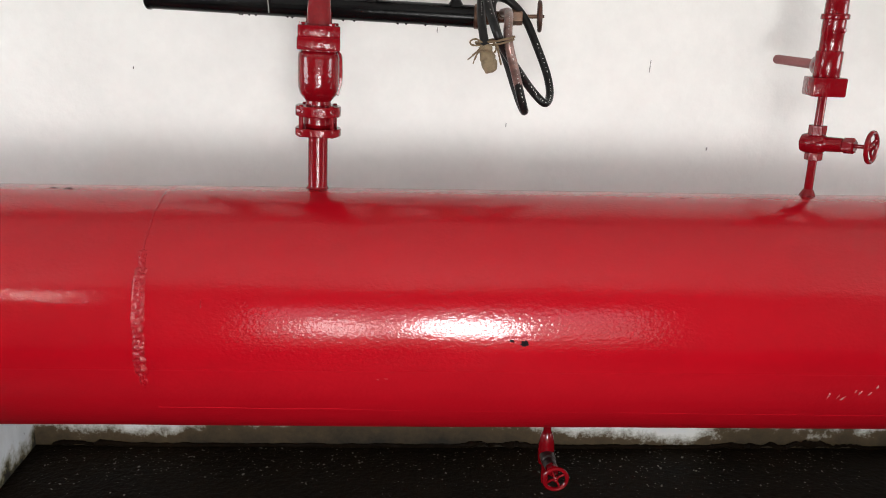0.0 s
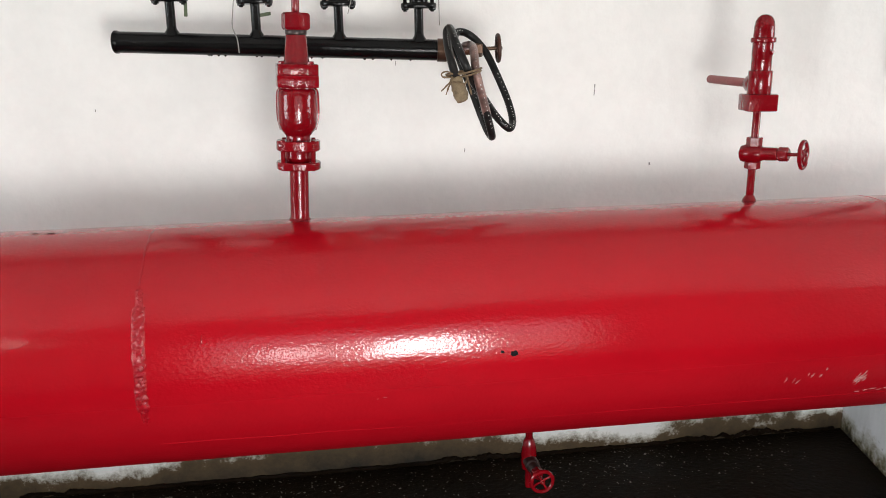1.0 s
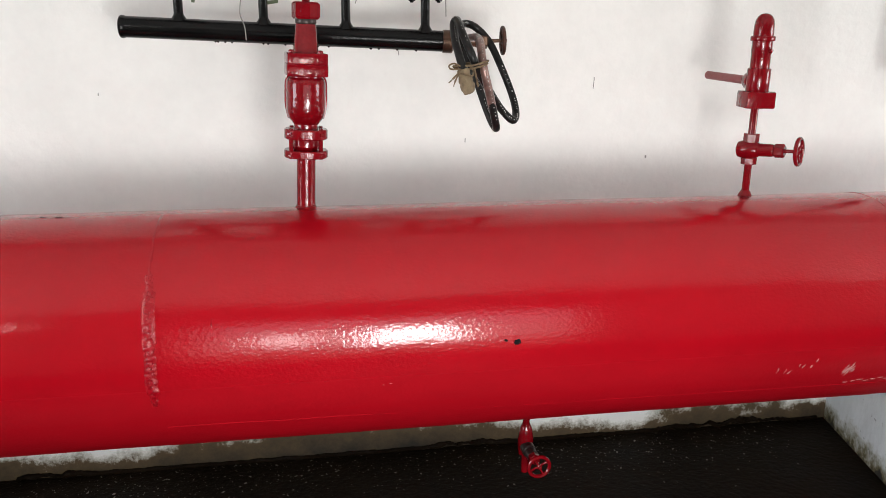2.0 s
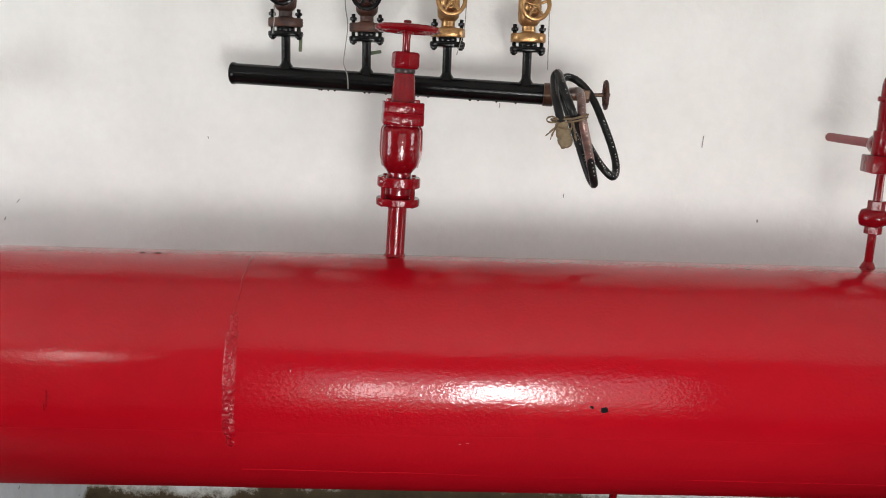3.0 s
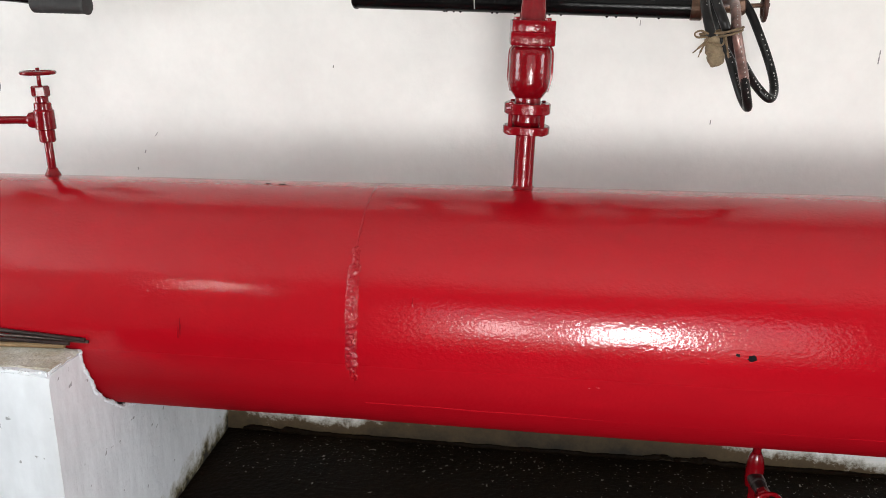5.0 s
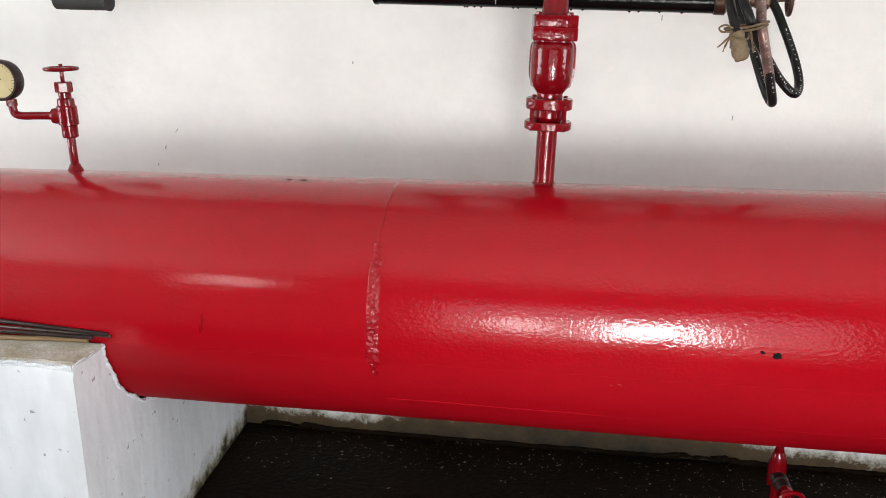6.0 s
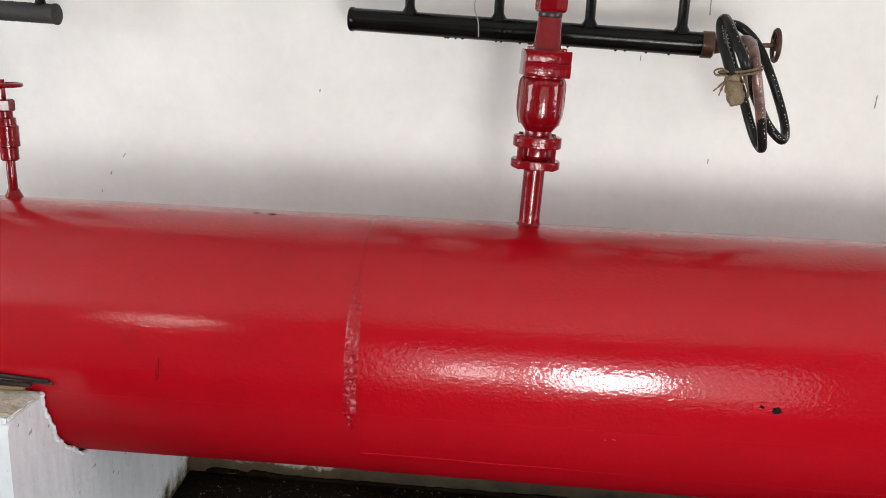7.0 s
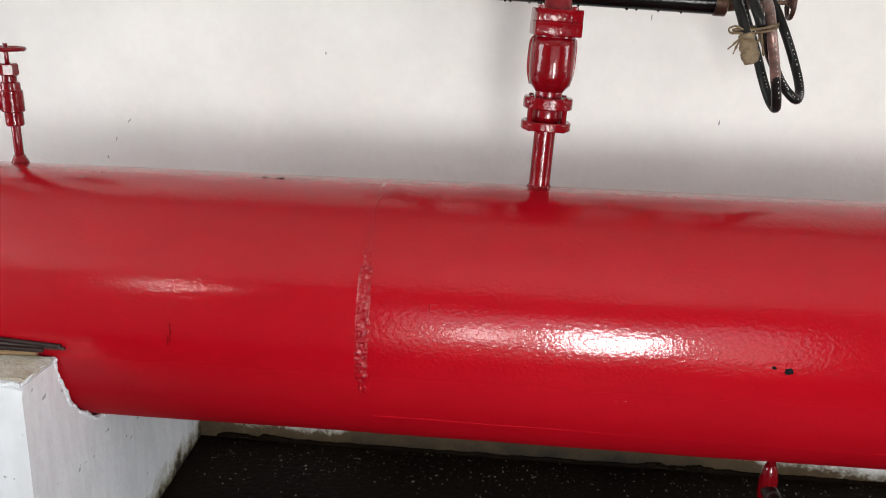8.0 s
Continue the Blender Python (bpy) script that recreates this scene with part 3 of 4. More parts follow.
part("riser_pipe", turned([(0.038, -0.006), (0.034, 0.004), (0.029, 0.010), (0.0285, 0.02), (0.0285, 0.17)], 28), red_paint, mv)
part("lower_flange", oval_flange(0.066, 0.06, 1.388 - Z, 1.411 - Z), red_cast, mv)
part("spigot", turned([(0.036, 1.411 - Z), (0.040, 1.418 - Z), (0.043, 1.422 - Z), (0.043, 1.442 - Z), (0.042, 1.446 - Z)], 28), red_paint, mv)
part("upper_flange", oval_flange(0.065, 0.058, 1.444 - Z, 1.474 - Z), red_cast, mv)
for sx in (-1, 1):
    for sy in (-1, 1):
        bolt(mv, (sx * 0.044, sy * 0.038, 1.432 - Z), 0.092, 0.0065, red_paint)
part("body", turned([(0.036, 1.474 - Z), (0.036, 1.488 - Z), (0.044, 1.497 - Z), (0.053, 1.508 - Z), (0.0575, 1.525 - Z), (0.0585, 1.545 - Z), (0.0585, 1.606 - Z),
                     (0.057, 1.617 - Z), (0.053, 1.623 - Z), (0.050, 1.626 - Z), (0.050, 1.634 - Z)], 36), red_paint, mv)
for sx in (-1, 1):
    part("side_lug", tube(bmesh.new(), smooth_path([(sx * 0.048, 0.022, 1.622 - Z), (sx * 0.0545, 0.030, 1.612 - Z), (sx * 0.0560, 0.034, 1.58 - Z),
                          (sx * 0.0555, 0.034, 1.54 - Z), (sx * 0.047, 0.022, 1.505 - Z)], 6), 0.0085, 8), red_dark, mv)
for z0, z1, k, tw in ((1.630, 1.6655, 0.119, 6), (1.6645, 1.697, 0.116, 7)):
    part("bonnet_flange", box(bmesh.new(), k, k, z1 - z0, pose(0, 0, (z0 + z1) / 2 - Z, 0, 0, tw), 0.0035), red_cast, mv)
for sx in (-1, 1):
    for sy in (-1, 1):
        part("bolt_head", hexagon(0.009, 1.694 - Z, 1.704 - Z, pose(sx * 0.042, sy * 0.042, 0, 0, 0, 0)), red_paint, mv)
part("bonnet", turned([(0.040, 1.696 - Z), (0.0365, 1.702 - Z), (0.0305, 1.775 - Z), (0.029, 1.778 - Z)], 28), red_paint, mv)
part("packing_ring", turned(rounded(0.031, 1.778 - Z, 1.794 - Z), 24), dark_steel, mv, "dark band under the gland nut")
part("gland_nut", hexagon(0.042, 1.792 - Z, 1.840 - Z, pose(0, 0, 0, 0, 0, 17), 0.006), red_cast, mv)
part("stem", turned(rounded(0.0115, 1.835 - Z, 1.93 - Z), 16), red_paint, mv)
hand_wheel(mv, pose(0, 0, 1.905 - Z, 0, 0, 20), 0.085, 0.0105, red_paint, 5, 0.014)

mv.matrix_basis = pose(0, 0, 1.228, 0, 2.05, 0)

# ---- safety valve with its small stop valve ----
sv = thing("safety_valve", 1.479, 0, 1.228, "red-painted spring safety valve with a domed cap on the tank", "valve")
part("socket", turned([(0.026, -0.004), (0.021, 0.008), (0.016, 0.018), (0.0125, 0.022)], 20), red_paint, sv)
part("riser_pipe", turned(rounded(0.0125, 0.0, 0.32, 0.001), 18), red_paint, sv)
part("valve_nut", hexagon(0.025, 1.338 - Z, 1.362 - Z), red_paint, sv)
part("valve_nut", hexagon(0.025, 1.412 - Z, 1.442 - Z), red_paint, sv)
d = Vector((0.66, -0.75, 0.05)).normalized()
m = aim(Vector((0, 0, 1.388 - Z)), d)
part("valve_body", turned([(0.012, -0.045), (0.026, -0.038), (0.031, -0.022), (0.032, 0.0), (0.028, 0.022), (0.022, 0.03), (0.021, 0.072), (0.019, 0.078)], 24, m), red_paint, sv)
part("gland_nut", hexagon(0.023, 0.078, 0.112, m, 0.004), red_paint, sv)
part("stem", turned(rounded(0.006, 0.1, 0.158, 0.001), 12, m), red_paint, sv)
hand_wheel(sv, m @ pose(0, 0, 0.155), 0.042, 0.0065, red_paint, 4, 0.008)
part("inlet_block", box(bmesh.new(), 0.094, 0.094, 0.054, pose(0, 0, 1.554 - Z, 0, 0, -8), 0.005), red_cast, sv)
part("body", turned(rounded(0.037, 1.58 - Z, 1.655 - Z), 30), red_paint, sv)
part("spring_bonnet", turned([(0.031, 1.65 - Z), (0.031, 1.70 - Z), (0.032, 1.702 - Z), (0.032, 1.742 - Z)], 28), red_paint, sv)
part("collar", turned(rounded(0.0385, 1.740 - Z, 1.757 - Z, 0.004), 28), red_paint, sv)
part("cap", turned([(0.032, 1.755 - Z), (0.031, 1.79 - Z), (0.0285, 1.806 - Z), (0.022, 1.818 - Z), (0.013, 1.825 - Z), (0.003, 1.827 - Z)], 28), red_paint, sv)
part("lock_screw", hexagon(0.007, 0, 0.012, aim(Vector((0.010, -0.029, 1.71 - Z)), (0.3, -0.95, 0.1))), red_paint, sv)
m = aim(Vector((0, 0.02, 1.612 - Z)), (0.02, 1, 0.01))
part("outlet_boss", turned([(0.034, 0.0), (0.032, 0.025), (0.022, 0.05), (0.017, 0.055)], 20, m), red_paint, sv)
out = turned([(0.0145, 0.05), (0.0145, 0.325), (0.0115, 0.325), (0.0115, 0.28), (0.001, 0.279)], 20, m)
part("outlet_pipe", out, red_dull, sv, "faded pinkish-red open outlet pipe")

# ---- gauge valve ----
gv = thing("gauge_valve", -1.487, 0, 1.228, "small red-painted valve on the tank feeding a pressure gauge", "valve")
part("socket", turned([(0.026, -0.004), (0.022, 0.008), (0.018, 0.014), (0.016, 0.022), (0.013, 0.024)], 20), red_paint, gv)
part("riser_pipe", turned(rounded(0.0125, 0.0, 0.13, 0.001), 18), red_paint, gv)
part("body", turned([(0.021, 1.335 - Z), (0.024, 1.339 - Z), (0.024, 1.372 - Z), (0.030, 1.376 - Z), (0.030, 1.432 - Z), (0.026, 1.436 - Z),
                     (0.025, 1.455 - Z), (0.019, 1.459 - Z), (0.019, 1.476 - Z)], 28), red_paint, gv)
nut = part("gland_nut", hexagon(0.026, 1.474 - Z, 1.508 - Z, Matrix(), 0.004), red_paint, gv)
part("nut_patch", box(bmesh.new(), 0.022, 0.002, 0.026, pose(0.0230 * 0.5, -0.0230 * 0.866, 1.491 - Z, 0, 0, 30), 0.0008), white_label, nut, "white patch on a flat of the nut")
part("stem", turned(rounded(0.006, 1.505 - Z, 1.562 - Z, 0.001), 12), red_paint, gv)
hand_wheel(gv, pose(0, 0, 1.547 - Z), 0.046, 0.0062, red_paint, 4, 0.009)
m = aim(Vector((0, 0, 1.402 - Z)), (-1, -0.02, 0))
part("side_boss", turned([(0.024, 0.01), (0.026, 0.03), (0.024, 0.046), (0.014, 0.052)], 20, m), red_paint, gv)
part("gauge_pipe", tube(bmesh.new(), smooth_path([(-0.045, 0, 1.402 - Z), (-0.10, 0, 1.402 - Z), (-0.160, 0, 1.401 - Z), (-0.184, 0, 1.409 - Z), (-0.189, 0, 1.436 - Z)], 8), 0.0125, 14), red_paint, gv)
part("elbow_nut", hexagon(0.016, 1.430 - Z, 1.452 - Z, pose(-0.189, 0, 0)), red_paint, gv)
pg = thing("pressure_gauge", -1.676, -0.005, 1.455, "round pressure gauge with a black rim and a cream dial", "gauge")
gm = aim(Vector((0, -0.022, 0.058)), (0.04, -1, 0.02))
part("case", turned([(0.050, -0.026), (0.060, -0.022), (0.0625, -0.01), (0.0625, 0.014), (0.060, 0.018), (0.054, 0.0185), (0.054, 0.008), (0.001, 0.008)], 44, gm), dark_steel, pg)
dial = part("dial", turned([(0.0535, 0.008), (0.0535, 0.0095), (0.001, 0.0096)], 44, gm), dial_mat, pg, "aged cream dial with black ticks")
for i in range(25):
    a = radians(-45 + 270 * i / 24)
    rr = 0.045 if i % 4 else 0.043
    part("tick", box(bmesh.new(), 0.010 if i % 4 == 0 else 0.006, 0.0012, 0.0006, gm @ pose(rr * math.cos(a), rr * math.sin(a), 0.0101) @ pose(0, 0, 0, 0, 0, math.degrees(a))), chip_black, dial)
part("pointer", box(bmesh.new(), 0.046, 0.0022, 0.001, gm @ pose(0, 0, 0.0125) @ pose(0, 0, 0, 0, 0, 215) @ pose(0.014, 0, 0)), chip_black, pg)
part("stub", turned(rounded(0.009, -0.02, 0.012, 0.001), 14), copper, pg)

# ---- drain valve under the tank ----
dv = thing("drain_valve", 0.727, TY, 0.36, "red-painted drain valve hanging under the tank, its handwheel facing out", "valve")
part("drop_pipe", turned(rounded(0.0125, 0.06, 0.156, 0.001), 18), red_paint, dv)
part("body", turned([(0.012, -0.035), (0.024, -0.028), (0.027, -0.01), (0.027, 0.035), (0.024, 0.055), (0.020, 0.075), (0.014, 0.085)], 24), red_paint, dv)
d = Vector((0.05, -1, 0.0)).normalized()
m = aim(Vector((0, 0, 0.004)), d)
part("bonnet", turned([(0.024, 0.01), (0.024, 0.05), (0.020, 0.054), (0.020, 0.085), (0.016, 0.09)], 22, m), dark_steel, dv, "dark bonnet")
part("gland_nut", hexagon(0.021, 0.085, 0.108, m, 0.003), red_paint, dv)
part("stem", turned(rounded(0.006, 0.1, 0.152, 0.001), 12, m), red_paint, dv)
hand_wheel(dv, m @ pose(0, 0, 0.148), 0.036, 0.0062, red_paint, 4, 0.008)
part("drain_spout", tube(bmesh.new(), [(0, 0, -0.03), (0, 0, -0.06), (0, -0.004, -0.1)], 0.012, 14), red_paint, dv)

# ---- black charging header on the wall ----
HA, HB = Vector((-0.574, 0.350, 1.7675)), Vector((0.50, 0.245, 1.7285))
HD = (HB - HA).normalized()
hd = thing("charging_header", *HA, "black-painted horizontal pipe header carrying four stub branches", "pipe header")
hdm = aim(Vector((0, 0, 0)), HD)
L = (HB - HA).length
body = turned([(0.02, 0.0), (0.034, 0.001), (0.0365, 0.004), (0.0365, 0.012), (0.034, 0.016)] + [(0.034 + 0.0004 * noise.noise(Vector((0, 0, k * 3))), 0.02 + (L - 0.03) * k / 30) for k in range(31)] + [(0.034, L - 0.004), (0.031, L)], 36, hdm)
part("header_pipe", body, black_paint, hd)
for i in range(16):
    s_ = 0.05 + (L - 0.08) * random.random()
    part("paint_drip", turned([(0.0012, -0.005), (0.004, -0.002), (0.006, 0.002), (0.007, 0.005)], 8, Matrix.Translation(HD * s_ + Vector((0, -0.004, -0.0325)))), black_paint, hd)
# wall brackets that carry the header
for s_ in (0.10, L - 0.22):
    p = HD * s_
    part("wall_bracket", box(bmesh.new(), 0.03, NORTH - (HA.y + p.y) + 0.01, 0.006, Matrix.Translation(p + Vector((0, (NORTH - HA.y - p.y) / 2 + 0.002, 0.0)))), black_paint, hd)
part("end_collar", turned([(0.030, L - 0.034), (0.0375, L - 0.032), (0.0375, L - 0.002), (0.032, L + 0.002), (0.026, L + 0.004)], 30, hdm), copper, hd, "copper-brown brazed end collar")

STUBS = (-0.387, -0.117, 0.149, 0.409)
for k, x in enumerate(STUBS):
    p = HA + HD * ((x - HA.x) / HD.x) - HA
    part("stub_pipe", turned([(0.027, 0.024), (0.022, 0.036), (0.0165, 0.044), (0.015, 0.05), (0.015, 0.128), (0.022, 0.134)], 22, Matrix.Translation(p)), black_paint, hd)
    part("stub_flange", oval_flange(0.058, 0.036, 0.13, 0.147, Matrix.Translation(p) @ pose(0, 0, 0, 0, 0, -6)), black_paint, hd)


def branch_valve(k, x, metal, wheel_mat, label):
    """An angle valve bolted on a stub of the header, its handwheel facing into the room."""
    p = HA + HD * ((x - HA.x) / HD.x) + Vector((0, 0, 0.147))
    v = thing("branch_valve", *p, label, "valve", "valves on the charging header")
    part("gasket", turned(rounded(0.03, -0.001, 0.014, 0.002), 24), black_paint, v)
    part("flange", oval_flange(0.057, 0.036, 0.014, 0.042, pose(0, 0, 0, 0, 0, -6)), metal, v)
    for sx in (-1, 1):
        bolt(v, Vector((sx * 0.044, -sx * 0.0045, 0.022)), 0.098, 0.0065, black_paint)
    part("neck", turned([(0.03, 0.042), (0.022, 0.048), (0.022, 0.064), (0.03, 0.07)], 22), metal, v)
    part("body", turned([(0.029, 0.07), (0.035, 0.078), (0.037, 0.10), (0.037, 0.155), (0.034, 0.17), (0.024, 0.178), (0.024, 0.24)], 28), metal, v)
    wm = aim(Vector((0, 0, 0.118)), (0.06, -1, 0.02))
    part("bonnet", turned([(0.03, 0.0), (0.03, 0.045), (0.025, 0.05), (0.025, 0.066), (0.02, 0.07)], 24, wm), metal, v)
    part("gland_nut", hexagon(0.018, 0.068, 0.086, wm, 0.003), metal, v)
    part("stem", turned(rounded(0.006, 0.08, 0.112, 0.001), 12, wm), metal, v)
    hand_wheel(v, wm @ pose(0, 0, 0.105), 0.042, 0.007, wheel_mat, 5, 0.009)
    part("upper_pipe", turned(rounded(0.016, 0.235, 2.60 - p.z, 0.002), 20), black_paint, v)
    return v


branch_valve(0, STUBS[0], rust, black_paint, "rusty iron branch valve bolted on the black header")
branch_valve(1, STUBS[1], rust, black_paint, "rust-brown branch valve with a black handwheel on the header")
branch_valve(2, STUBS[2], brass, brass, "gold-painted branch valve with a gold handwheel on the header")
branch_valve(3, STUBS[3], brass, brass, "gold-painted branch valve bolted at the header's hose end")

# unseen pipe and hangers, added so the tank's top mirrors a dark line
main = thing("unseen_main", 0.5, 0.29, 2.62, "unseen black overhead pipe, added for the dark line mirrored on the tank", "pipe")
part("pipe", turned(rounded(0.055, WEST - 0.49, EAST - 0.51, 0.002), 28, aim(Vector((0, 0, 0)), (1, 0, 0))), black_paint, main)
for dx in (-3.2, -0.9, 1.4, 3.7):
    part("hanger", box(bmesh.new(), 0.03, 0.006, CEIL - 2.62, pose(dx, 0.058, (CEIL - 2.62) / 2)), black_paint, main)

# ---- charging valve and hose at the header's end ----
cv = thing("charging_valve", *HB, "tarnished copper-brown needle valve at the end of the black header", "valve")
cm = aim(Vector((0, 0, 0)), (0.985, -0.09, 0.03))
part("body", turned([(0.020, 0.0), (0.024, 0.006), (0.022, 0.03), (0.018, 0.036), (0.018, 0.075), (0.022, 0.08)], 22, cm), copper, cv)
part("gland_nut", hexagon(0.026, 0.082, 0.118, cm, 0.004), copper, cv)
part("stem", turned(rounded(0.0065, 0.11, 0.18, 0.001), 12, cm), copper, cv)
hand_wheel(cv, cm @ pose(0, 0, 0.17), 0.042, 0.0065, rust, 4, 0.009)
part("hose_nipple", tube(bmesh.new(), [(0.05, 0, 0.0), (0.05, -0.03, 0.006), (0.05, -0.05, 0.01)], 0.011, 14), copper, cv)

HOSE = [(0.552, 0.205, 1.742), (0.560, 0.12, 1.742), (0.553, 0.04, 1.718), (0.548, -0.022, 1.664), (0.574, -0.008, 1.575), (0.601, 0.022, 1.490),
        (0.613, 0.056, 1.461), (0.604, 0.085, 1.480), (0.586, 0.105, 1.530), (0.558, 0.12, 1.610), (0.530, 0.15, 1.690), (0.517, 0.19, 1.755), (0.533, 0.225, 1.786),
        (0.576, 0.238, 1.776), (0.622, 0.226, 1.728), (0.660, 0.205, 1.649), (0.696, 0.19, 1.560), (0.702, 0.150, 1.503), (0.681, 0.108, 1.481), (0.640, 0.105, 1.518),
        (0.588, 0.055, 1.580), (0.540, -0.005, 1.640), (0.510, -0.03, 1.695), (0.492, 0.03, 1.758), (0.488, 0.098, 1.795), (0.478, 0.105, 1.782), (0.474, 0.05, 1.735),
        (0.476, -0.01, 1.690), (0.483, -0.052, 1.645)]
hose = thing("charging_hose", *HOSE[0], "coiled black rubber charging hose with white print, tied up with string", "hose")
off = Matrix.Translation([-c for c in HOSE[0]])
bm = tube(bmesh.new(), smooth_path(HOSE, 8), 0.0125, 14)
bm.transform(off)
part("rubber_hose", bm, rubber, hose)
bm = tube(bmesh.new(), smooth_path(HOSE[:6], 8)[:37], 0.0131, 14)
bm.transform(off)
part("sleeve", bm, sleeve_mat, hose, "worn pinkish-brown sleeve over the hose")
fine = smooth_path(HOSE, 24)
rnd = random.Random(5)
i = 30
while i < len(fine) - 40:
    a, b = fine[i], fine[i + 2]
    dd = (b - a).normalized()
    face = Vector((0.05, -0.75, 0.25))
    face = (face - dd * face.dot(dd)).normalized()
    bm = box(bmesh.new(), 0.002 + 0.004 * rnd.random() ** 2, 0.0024 + 0.0012 * rnd.random(), 0.0006, Matrix())
    side = dd.cross(face)
    bm.transform(Matrix(((dd.x, side.x, face.x, 0), (dd.y, side.y, face.y, 0), (dd.z, side.z, face.z, 0), (0, 0, 0, 1))))
    bm.transform(Matrix.Translation(a + face * 0.0125) )
    bm.transform(off)
    if (i // 60) % 3 != 2:
        part("print_bar", bm, hose_print, hose)
    else:
        bm.free()
    i += rnd.choice((3, 3, 4, 4, 5, 9))
bm = turned([(0.011, 0), (0.0185, 0.004), (0.0205, 0.012), (0.0185, 0.02), (0.0215, 0.028), (0.0225, 0.036), (0.0195, 0.044), (0.0215, 0.051), (0.021, 0.060), (0.0185, 0.068),
             (0.0165, 0.074), (0.011, 0.077)], 22, aim(Vector((0.480, -0.049, 1.653)), (0.25, -0.16, -0.95)))
for v in bm.verts:
    v.co += Vector((noise.noise(v.co * 70), noise.noise(v.co * 75 + Vector((5, 0, 0))), noise.noise(v.co * 80))) * 0.004
bm.transform(off)
part("end_wrap", bm, tape, hose, "brown cloth bound round the hose end", sharp=25)
string = thing("string_tie", 0.51, -0.02, 1.66, "jute string knotted round the hose coil with loose ends", "string")
so = Matrix.Translation((-0.51, 0.02, -1.66))


def strand(name, pts, r, mat, parent, off_m, lump=0.3):
    bm = tube(bmesh.new(), smooth_path(pts, 8), r, 7, lump=lump)
    bm.transform(off_m)
    return part(name, bm, mat, parent)


strand("loop", [(0.457, -0.02, 1.658), (0.480, -0.045, 1.660), (0.512, -0.056, 1.664), (0.546, -0.040, 1.672), (0.565, -0.015, 1.676), (0.552, 0.012, 1.674), (0.51, 0.02, 1.667), (0.470, 0.010, 1.660), (0.457, -0.018, 1.659)], 0.0032, jute, string, so)
strand("loop", [(0.459, -0.022, 1.652), (0.485, -0.048, 1.652), (0.52, -0.056, 1.657), (0.552, -0.037, 1.665), (0.564, -0.012, 1.669), (0.55, 0.012, 1.668), (0.51, 0.02, 1.661), (0.470, 0.008, 1.654), (0.460, -0.020, 1.653)], 0.003, jute, string, so)
strand("loop", [(0.470, -0.070, 1.640), (0.488, -0.082, 1.636), (0.506, -0.070, 1.634), (0.512, -0.050, 1.650), (0.500, -0.052, 1.664)], 0.0026, jute, string, so)
strand("bow", [(0.482, -0.05, 1.655), (0.456, -0.045, 1.668), (0.440, -0.04, 1.662), (0.446, -0.045, 1.652), (0.474, -0.052, 1.652)], 0.0026, jute, string, so)
strand("loose_end", [(0.478, -0.055, 1.652), (0.460, -0.07, 1.638), (0.444, -0.08, 1.624), (0.432, -0.084, 1.614)], 0.0026, jute, string, so, 0.6)
strand("loose_end", [(0.476, -0.055, 1.650), (0.460, -0.072, 1.632), (0.450, -0.08, 1.612), (0.447, -0.082, 1.603)], 0.0024, jute, string, so, 0.6)
strand("loose_end", [(0.514, -0.055, 1.655), (0.520, -0.062, 1.625), (0.527, -0.058, 1.600)], 0.0028, jute, string, so, 0.6)

# ---- wires and tags hanging from the branch valves ----
for pts, r in (([(-0.185, 0.28, 2.15), (-0.185, 0.28, 2.0), (-0.176, 0.275, 1.93), (-0.183, 0.27, 1.862), (-0.188, 0.268, 1.81), (-0.176, 0.268, 1.77), (-0.173, 0.267, 1.728)], 0.0019),
               ([(-0.40, 0.29, 2.08), (-0.414, 0.285, 1.99), (-0.415, 0.283, 1.94), (-0.421, 0.282, 1.898)], 0.0019),
               ([(0.462, 0.20, 2.10), (0.466, 0.20, 1.97), (0.468, 0.2, 1.88), (0.470, 0.2, 1.807)], 0.0016),
               ([(0.205, 0.23, 2.02), (0.20, 0.225, 1.93), (0.188, 0.225, 1.88), (0.178, 0.226, 1.845)], 0.0016)):
    w = thing("hanging_wire", *pts[0], "thin grey wire end hanging from a branch valve", "wire", "wires on the header")
    strand("wire", pts, r, wire_mat, w, Matrix.Translation([-c for c in pts[0]]), 0.0)
for x, y, z, rot in ((-0.338, 0.33, 1.866, 3), (-0.09, 0.31, 1.848, 80)):
    w = thing("green_tag", x, y, z, "small faded green plastic tag on a branch pipe", "tag", "tags on the header")
    part("strip", box(bmesh.new(), 0.011, 0.004, 0.044, pose(0, 0, 0, 0, rot, 0), 0.0015), green_tape, w)

# ---- second header and riser at the ends of the wall ----
h2 = thing("black_pipe_header", -1.62, 0.38, 1.75, "end of a dull black lagged pipe header on the wall", "pipe header")
m = aim(Vector((-0.115, 0, 0.006)), (1, 0, -0.03))
part("header_pipe", turned([(0.028, 0.0), (0.031, 0.003)] + [(0.031 + 0.0015 * noise.noise(Vector((k * 0.9, 1, 5))), 0.006 + 0.188 * k / 24) for k in range(25)] + [(0.033, 0.197), (0.033, 0.203), (0.029, 0.205)], 30, m), black_dull, h2)
part("feed_pipe", tube(bmesh.new(), smooth_path([(-0.10, 0, 0.018), (-0.2, 0.0, 0.03), (-0.45, 0.0, 0.045)], 6), 0.018, 16), black_paint, h2)
part("wall_bracket", box(bmesh.new(), 0.03, 0.21, 0.006, pose(-0.05, 0.122, 0.0)), black_paint, h2)
part("stub_pipe", turned([(0.022, 0.022), (0.0165, 0.034), (0.015, 0.04), (0.015, 0.07)], 20, pose(0.035, 0, 0)), black_paint, h2)
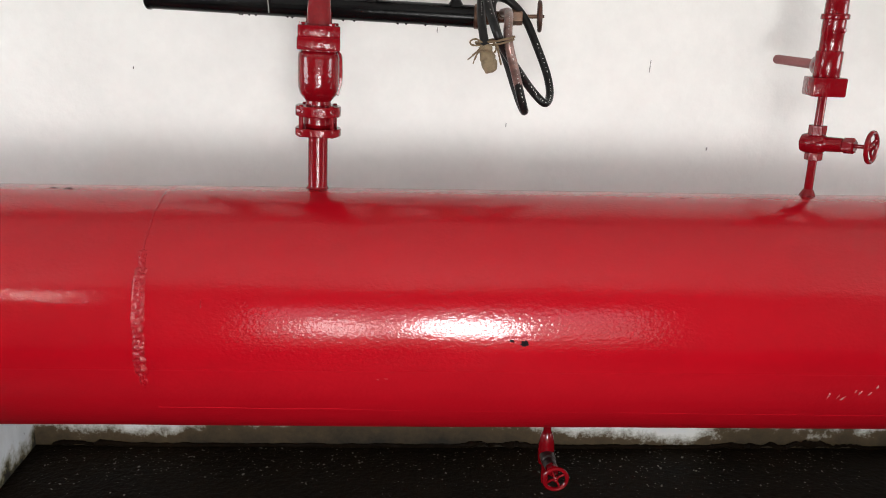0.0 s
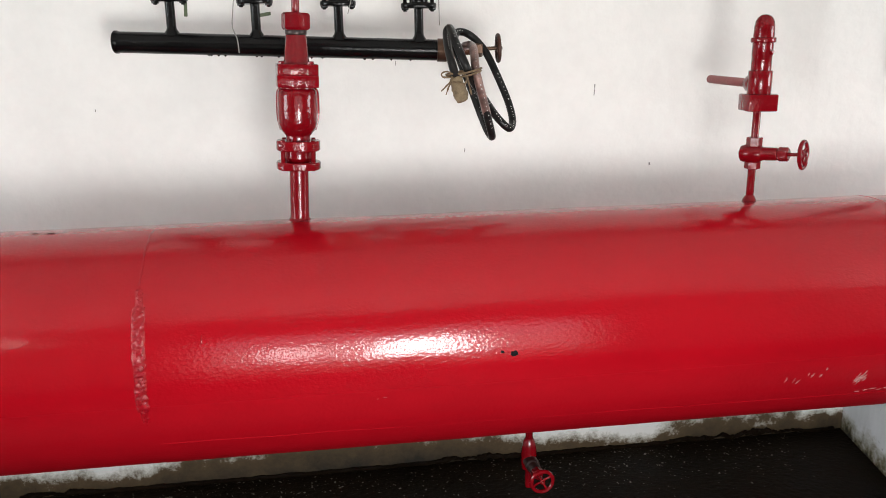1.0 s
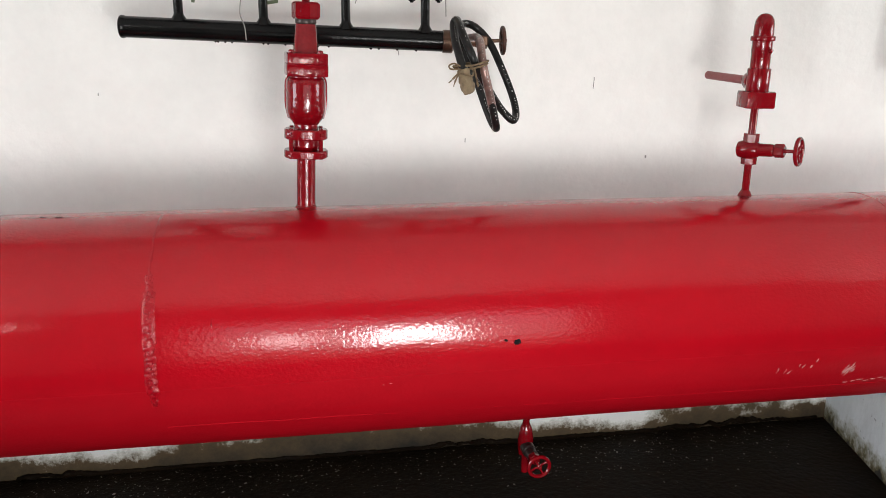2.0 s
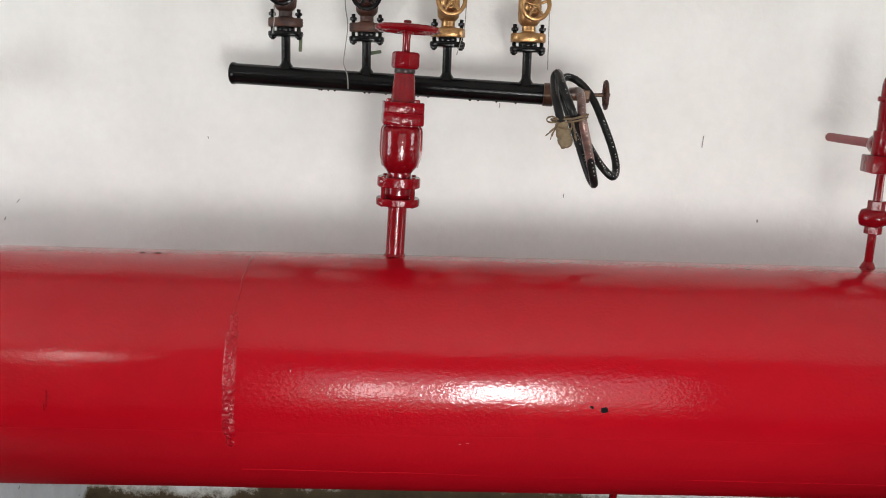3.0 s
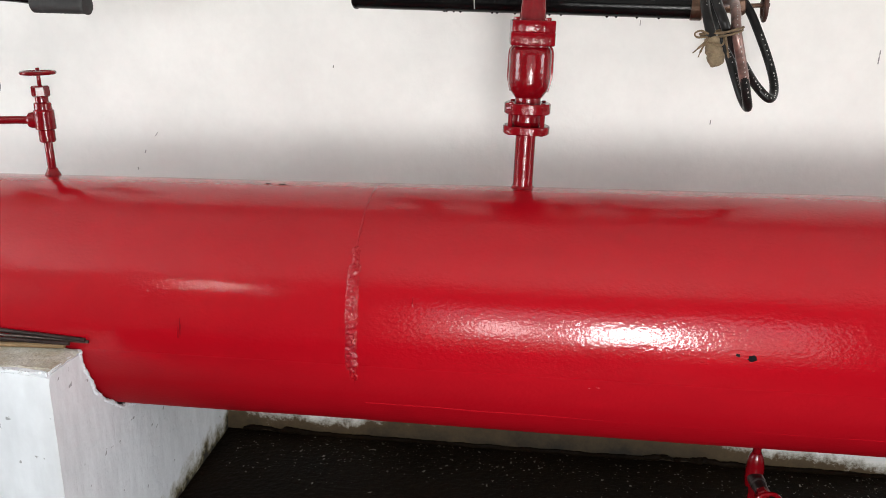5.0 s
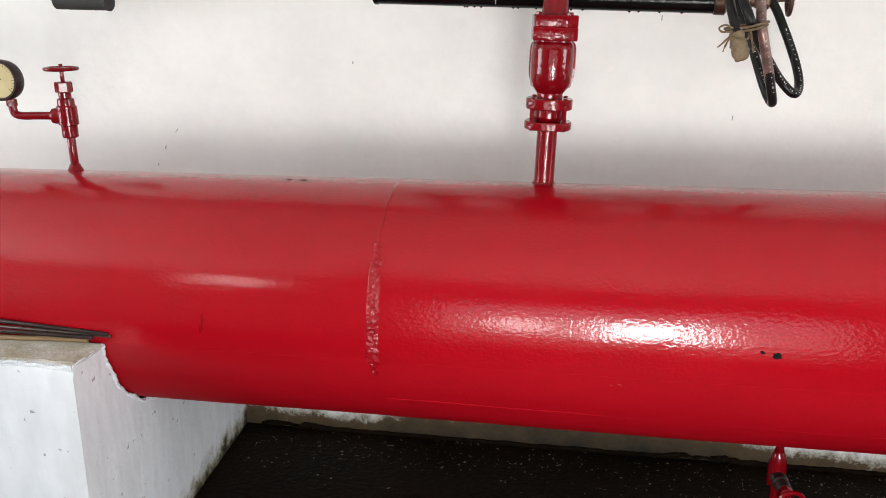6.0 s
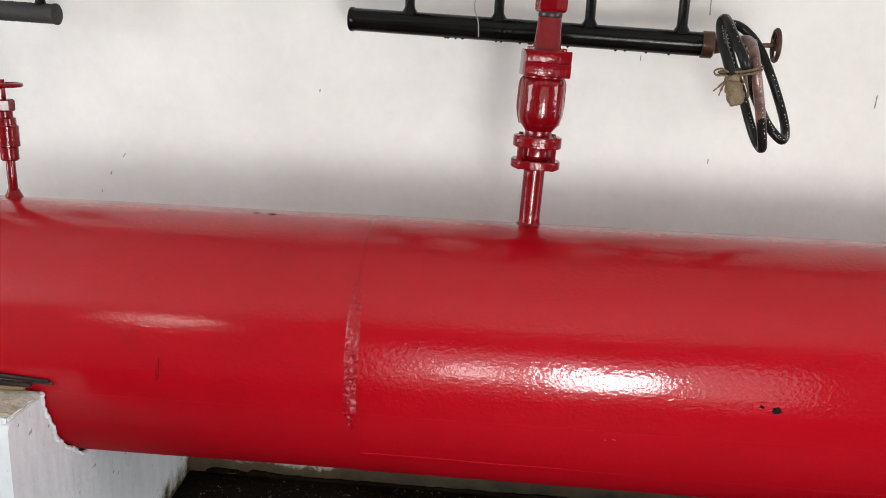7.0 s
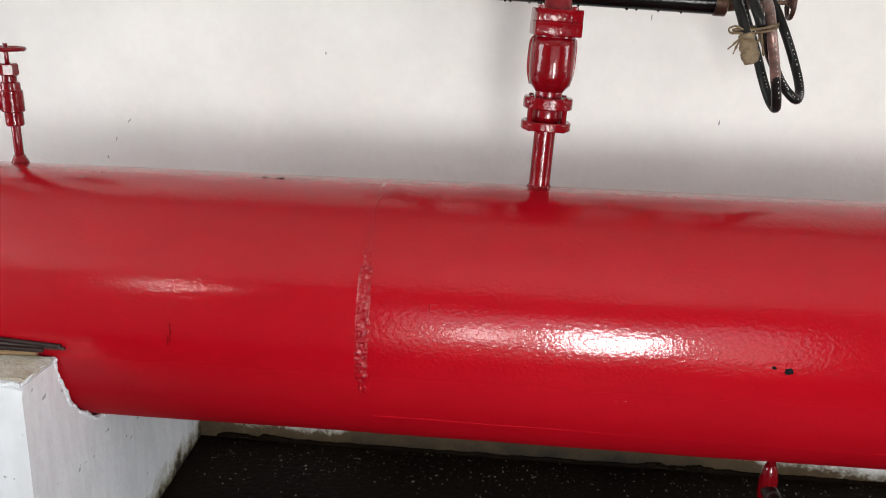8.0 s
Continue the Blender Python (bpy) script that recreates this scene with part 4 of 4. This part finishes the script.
part("stub_flange", oval_flange(0.052, 0.034, 0.062, 0.08, pose(0.035, 0, 0)), black_paint, h2)
for sx in (-1, 1):
    bolt(h2, Vector((0.035 + sx * 0.038, 0, 0.075)), 0.06, 0.006, black_paint)
rp = thing("riser_pipe", 2.30, 0.38, 1.59, "black-painted vertical pipe with a capped lower end beside the wall", "pipe")
part("pipe", turned([(0.012, 0.0), (0.030, 0.004), (0.036, 0.014), (0.036, 0.20), (0.041, 0.204), (0.041, 0.222), (0.03, 0.226), (0.03, CEIL - 1.59 - 0.002)], 28), black_paint, rp)
part("wall_bracket", box(bmesh.new(), 0.03, 0.225, 0.006, pose(0, 0.112, 0.34)), black_paint, rp)

# ---- rods lying on the saddle ----
def rod(name, p0, p1, r, mat, label, category, flat=1.0):
    t = thing(name, *p0, label, category)
    v = Vector(p1) - Vector(p0)
    part("bar", turned(rounded(r, 0, v.length, r * 0.3), 14, aim(Vector((0, 0, 0)), v), flat), mat, t)
    return t


rod("bamboo_stick", (-1.60, -0.43, 0.832), (-1.238, -0.408, 0.834), 0.0075, wood, "old bamboo stick lying on the saddle beside the tank", "stick")
rod("steel_rod", (-1.60, -0.425, 0.868), (-1.168, -0.402, 0.847), 0.0045, steel, "worn steel rod lying across the saddle against the tank", "rod")
rod("steel_bar", (-1.60, -0.414, 0.884), (-1.176, -0.4045, 0.853), 0.0062, dark_steel, "dark steel bar lying on the saddle against the tank", "rod")
rod("steel_bar", (-1.60, -0.437, 0.860), (-1.215, -0.418, 0.846), 0.0055, dark_steel, "dark steel bar lying on a bamboo stick", "rod")

# ---- marks on the wall and debris on the floor ----
for x, z, h, w, tilt in ((1.138, 1.571, 0.045, 0.003, 3), (1.381, 1.272, 0.012, 0.006, 0), (-0.730, 1.532, 0.010, 0.003, 5), (0.359, 1.683, 0.018, 0.003, 2), (0.620, 1.349, 0.016, 0.003, 3),
                         (1.95, 1.27, 0.010, 0.005, 0), (-1.455, 1.271, 0.018, 0.002, 40), (-1.509, 1.203, 0.014, 0.003, 20), (-1.548, 1.134, 0.010, 0.004, 0)):
    tagged(part("wall_mark", box(bmesh.new(), w, 0.004, h, pose(x, NORTH - 0.001, z, 0, tilt, 0), 0.001), mark_mat), "small dark scratch in the whitewash", "mark", "marks on the wall")
rnd = random.Random(11)
bm = bmesh.new()
for _ in range(1500):
    x = rnd.uniform(-1.9, 2.6)
    y = NORTH - 0.02 - abs(rnd.gauss(0, 0.16))
    if y < -1.3 or (-1.57 < x < -1.19 or 2.1 < x < 2.8) and y > -0.58:
        continue
    s_ = rnd.choice((0.0014, 0.0018, 0.002, 0.0025, 0.003, 0.0036, 0.0055)) * rnd.uniform(0.6, 1.2)
    m = Matrix.Translation((x, y, s_ * 0.3)) @ Euler((rnd.uniform(-0.5, 0.5), rnd.uniform(-0.5, 0.5), rnd.uniform(0, 6))).to_matrix().to_4x4()
    vs = [bm.verts.new(m @ Vector((a * s_ * rnd.uniform(0.6, 1.6), b * s_ * rnd.uniform(0.5, 1), c * s_ * 0.4))) for a, b, c in
          ((1, 0, 0), (0.2, 1, 0), (-1, 0.3, 0), (-0.2, -1, 0), (0, 0, 1), (0, 0, -1))]
    for i in range(4):
        bm.faces.new((vs[i], vs[(i + 1) % 4], vs[4]))
        bm.faces.new((vs[(i + 1) % 4], vs[i], vs[5]))
tagged(part("debris", bm, chips_mat, sharp=10), "pale plaster chips and grit strewn on the dark floor", "debris", kind="stuff")
# ridge of wet grime swept up against the foot of the wall
bm = tube(bmesh.new(), [(x, NORTH - 0.004, 0.001) for x in np.arange(-1.20, 2.36, 0.008)], 0.010, 8)
for v in bm.verts:
    k = 0.25 + 1.9 * max(0.0, noise.noise(Vector((v.co.x * 2.3, 0, 4)))) + (0.5 if 1.55 < v.co.x < 2.2 else 0.0)
    v.co.z += k * (0.012 + 0.016 * noise.noise(Vector((v.co.x * 17, v.co.y * 30, v.co.z * 30))) + 0.008 * noise.noise(Vector((v.co.x * 60, v.co.y * 60, v.co.z * 60))))
    v.co.y -= 0.012 * k * abs(noise.noise(Vector((v.co.x * 21, 5, v.co.z * 40))))
    v.co.y = min(v.co.y, NORTH + 0.012)
tagged(part("grime", bm, floor_mat, sharp=20), "black wet grime heaped along the foot of the wall", "grime", kind="stuff")
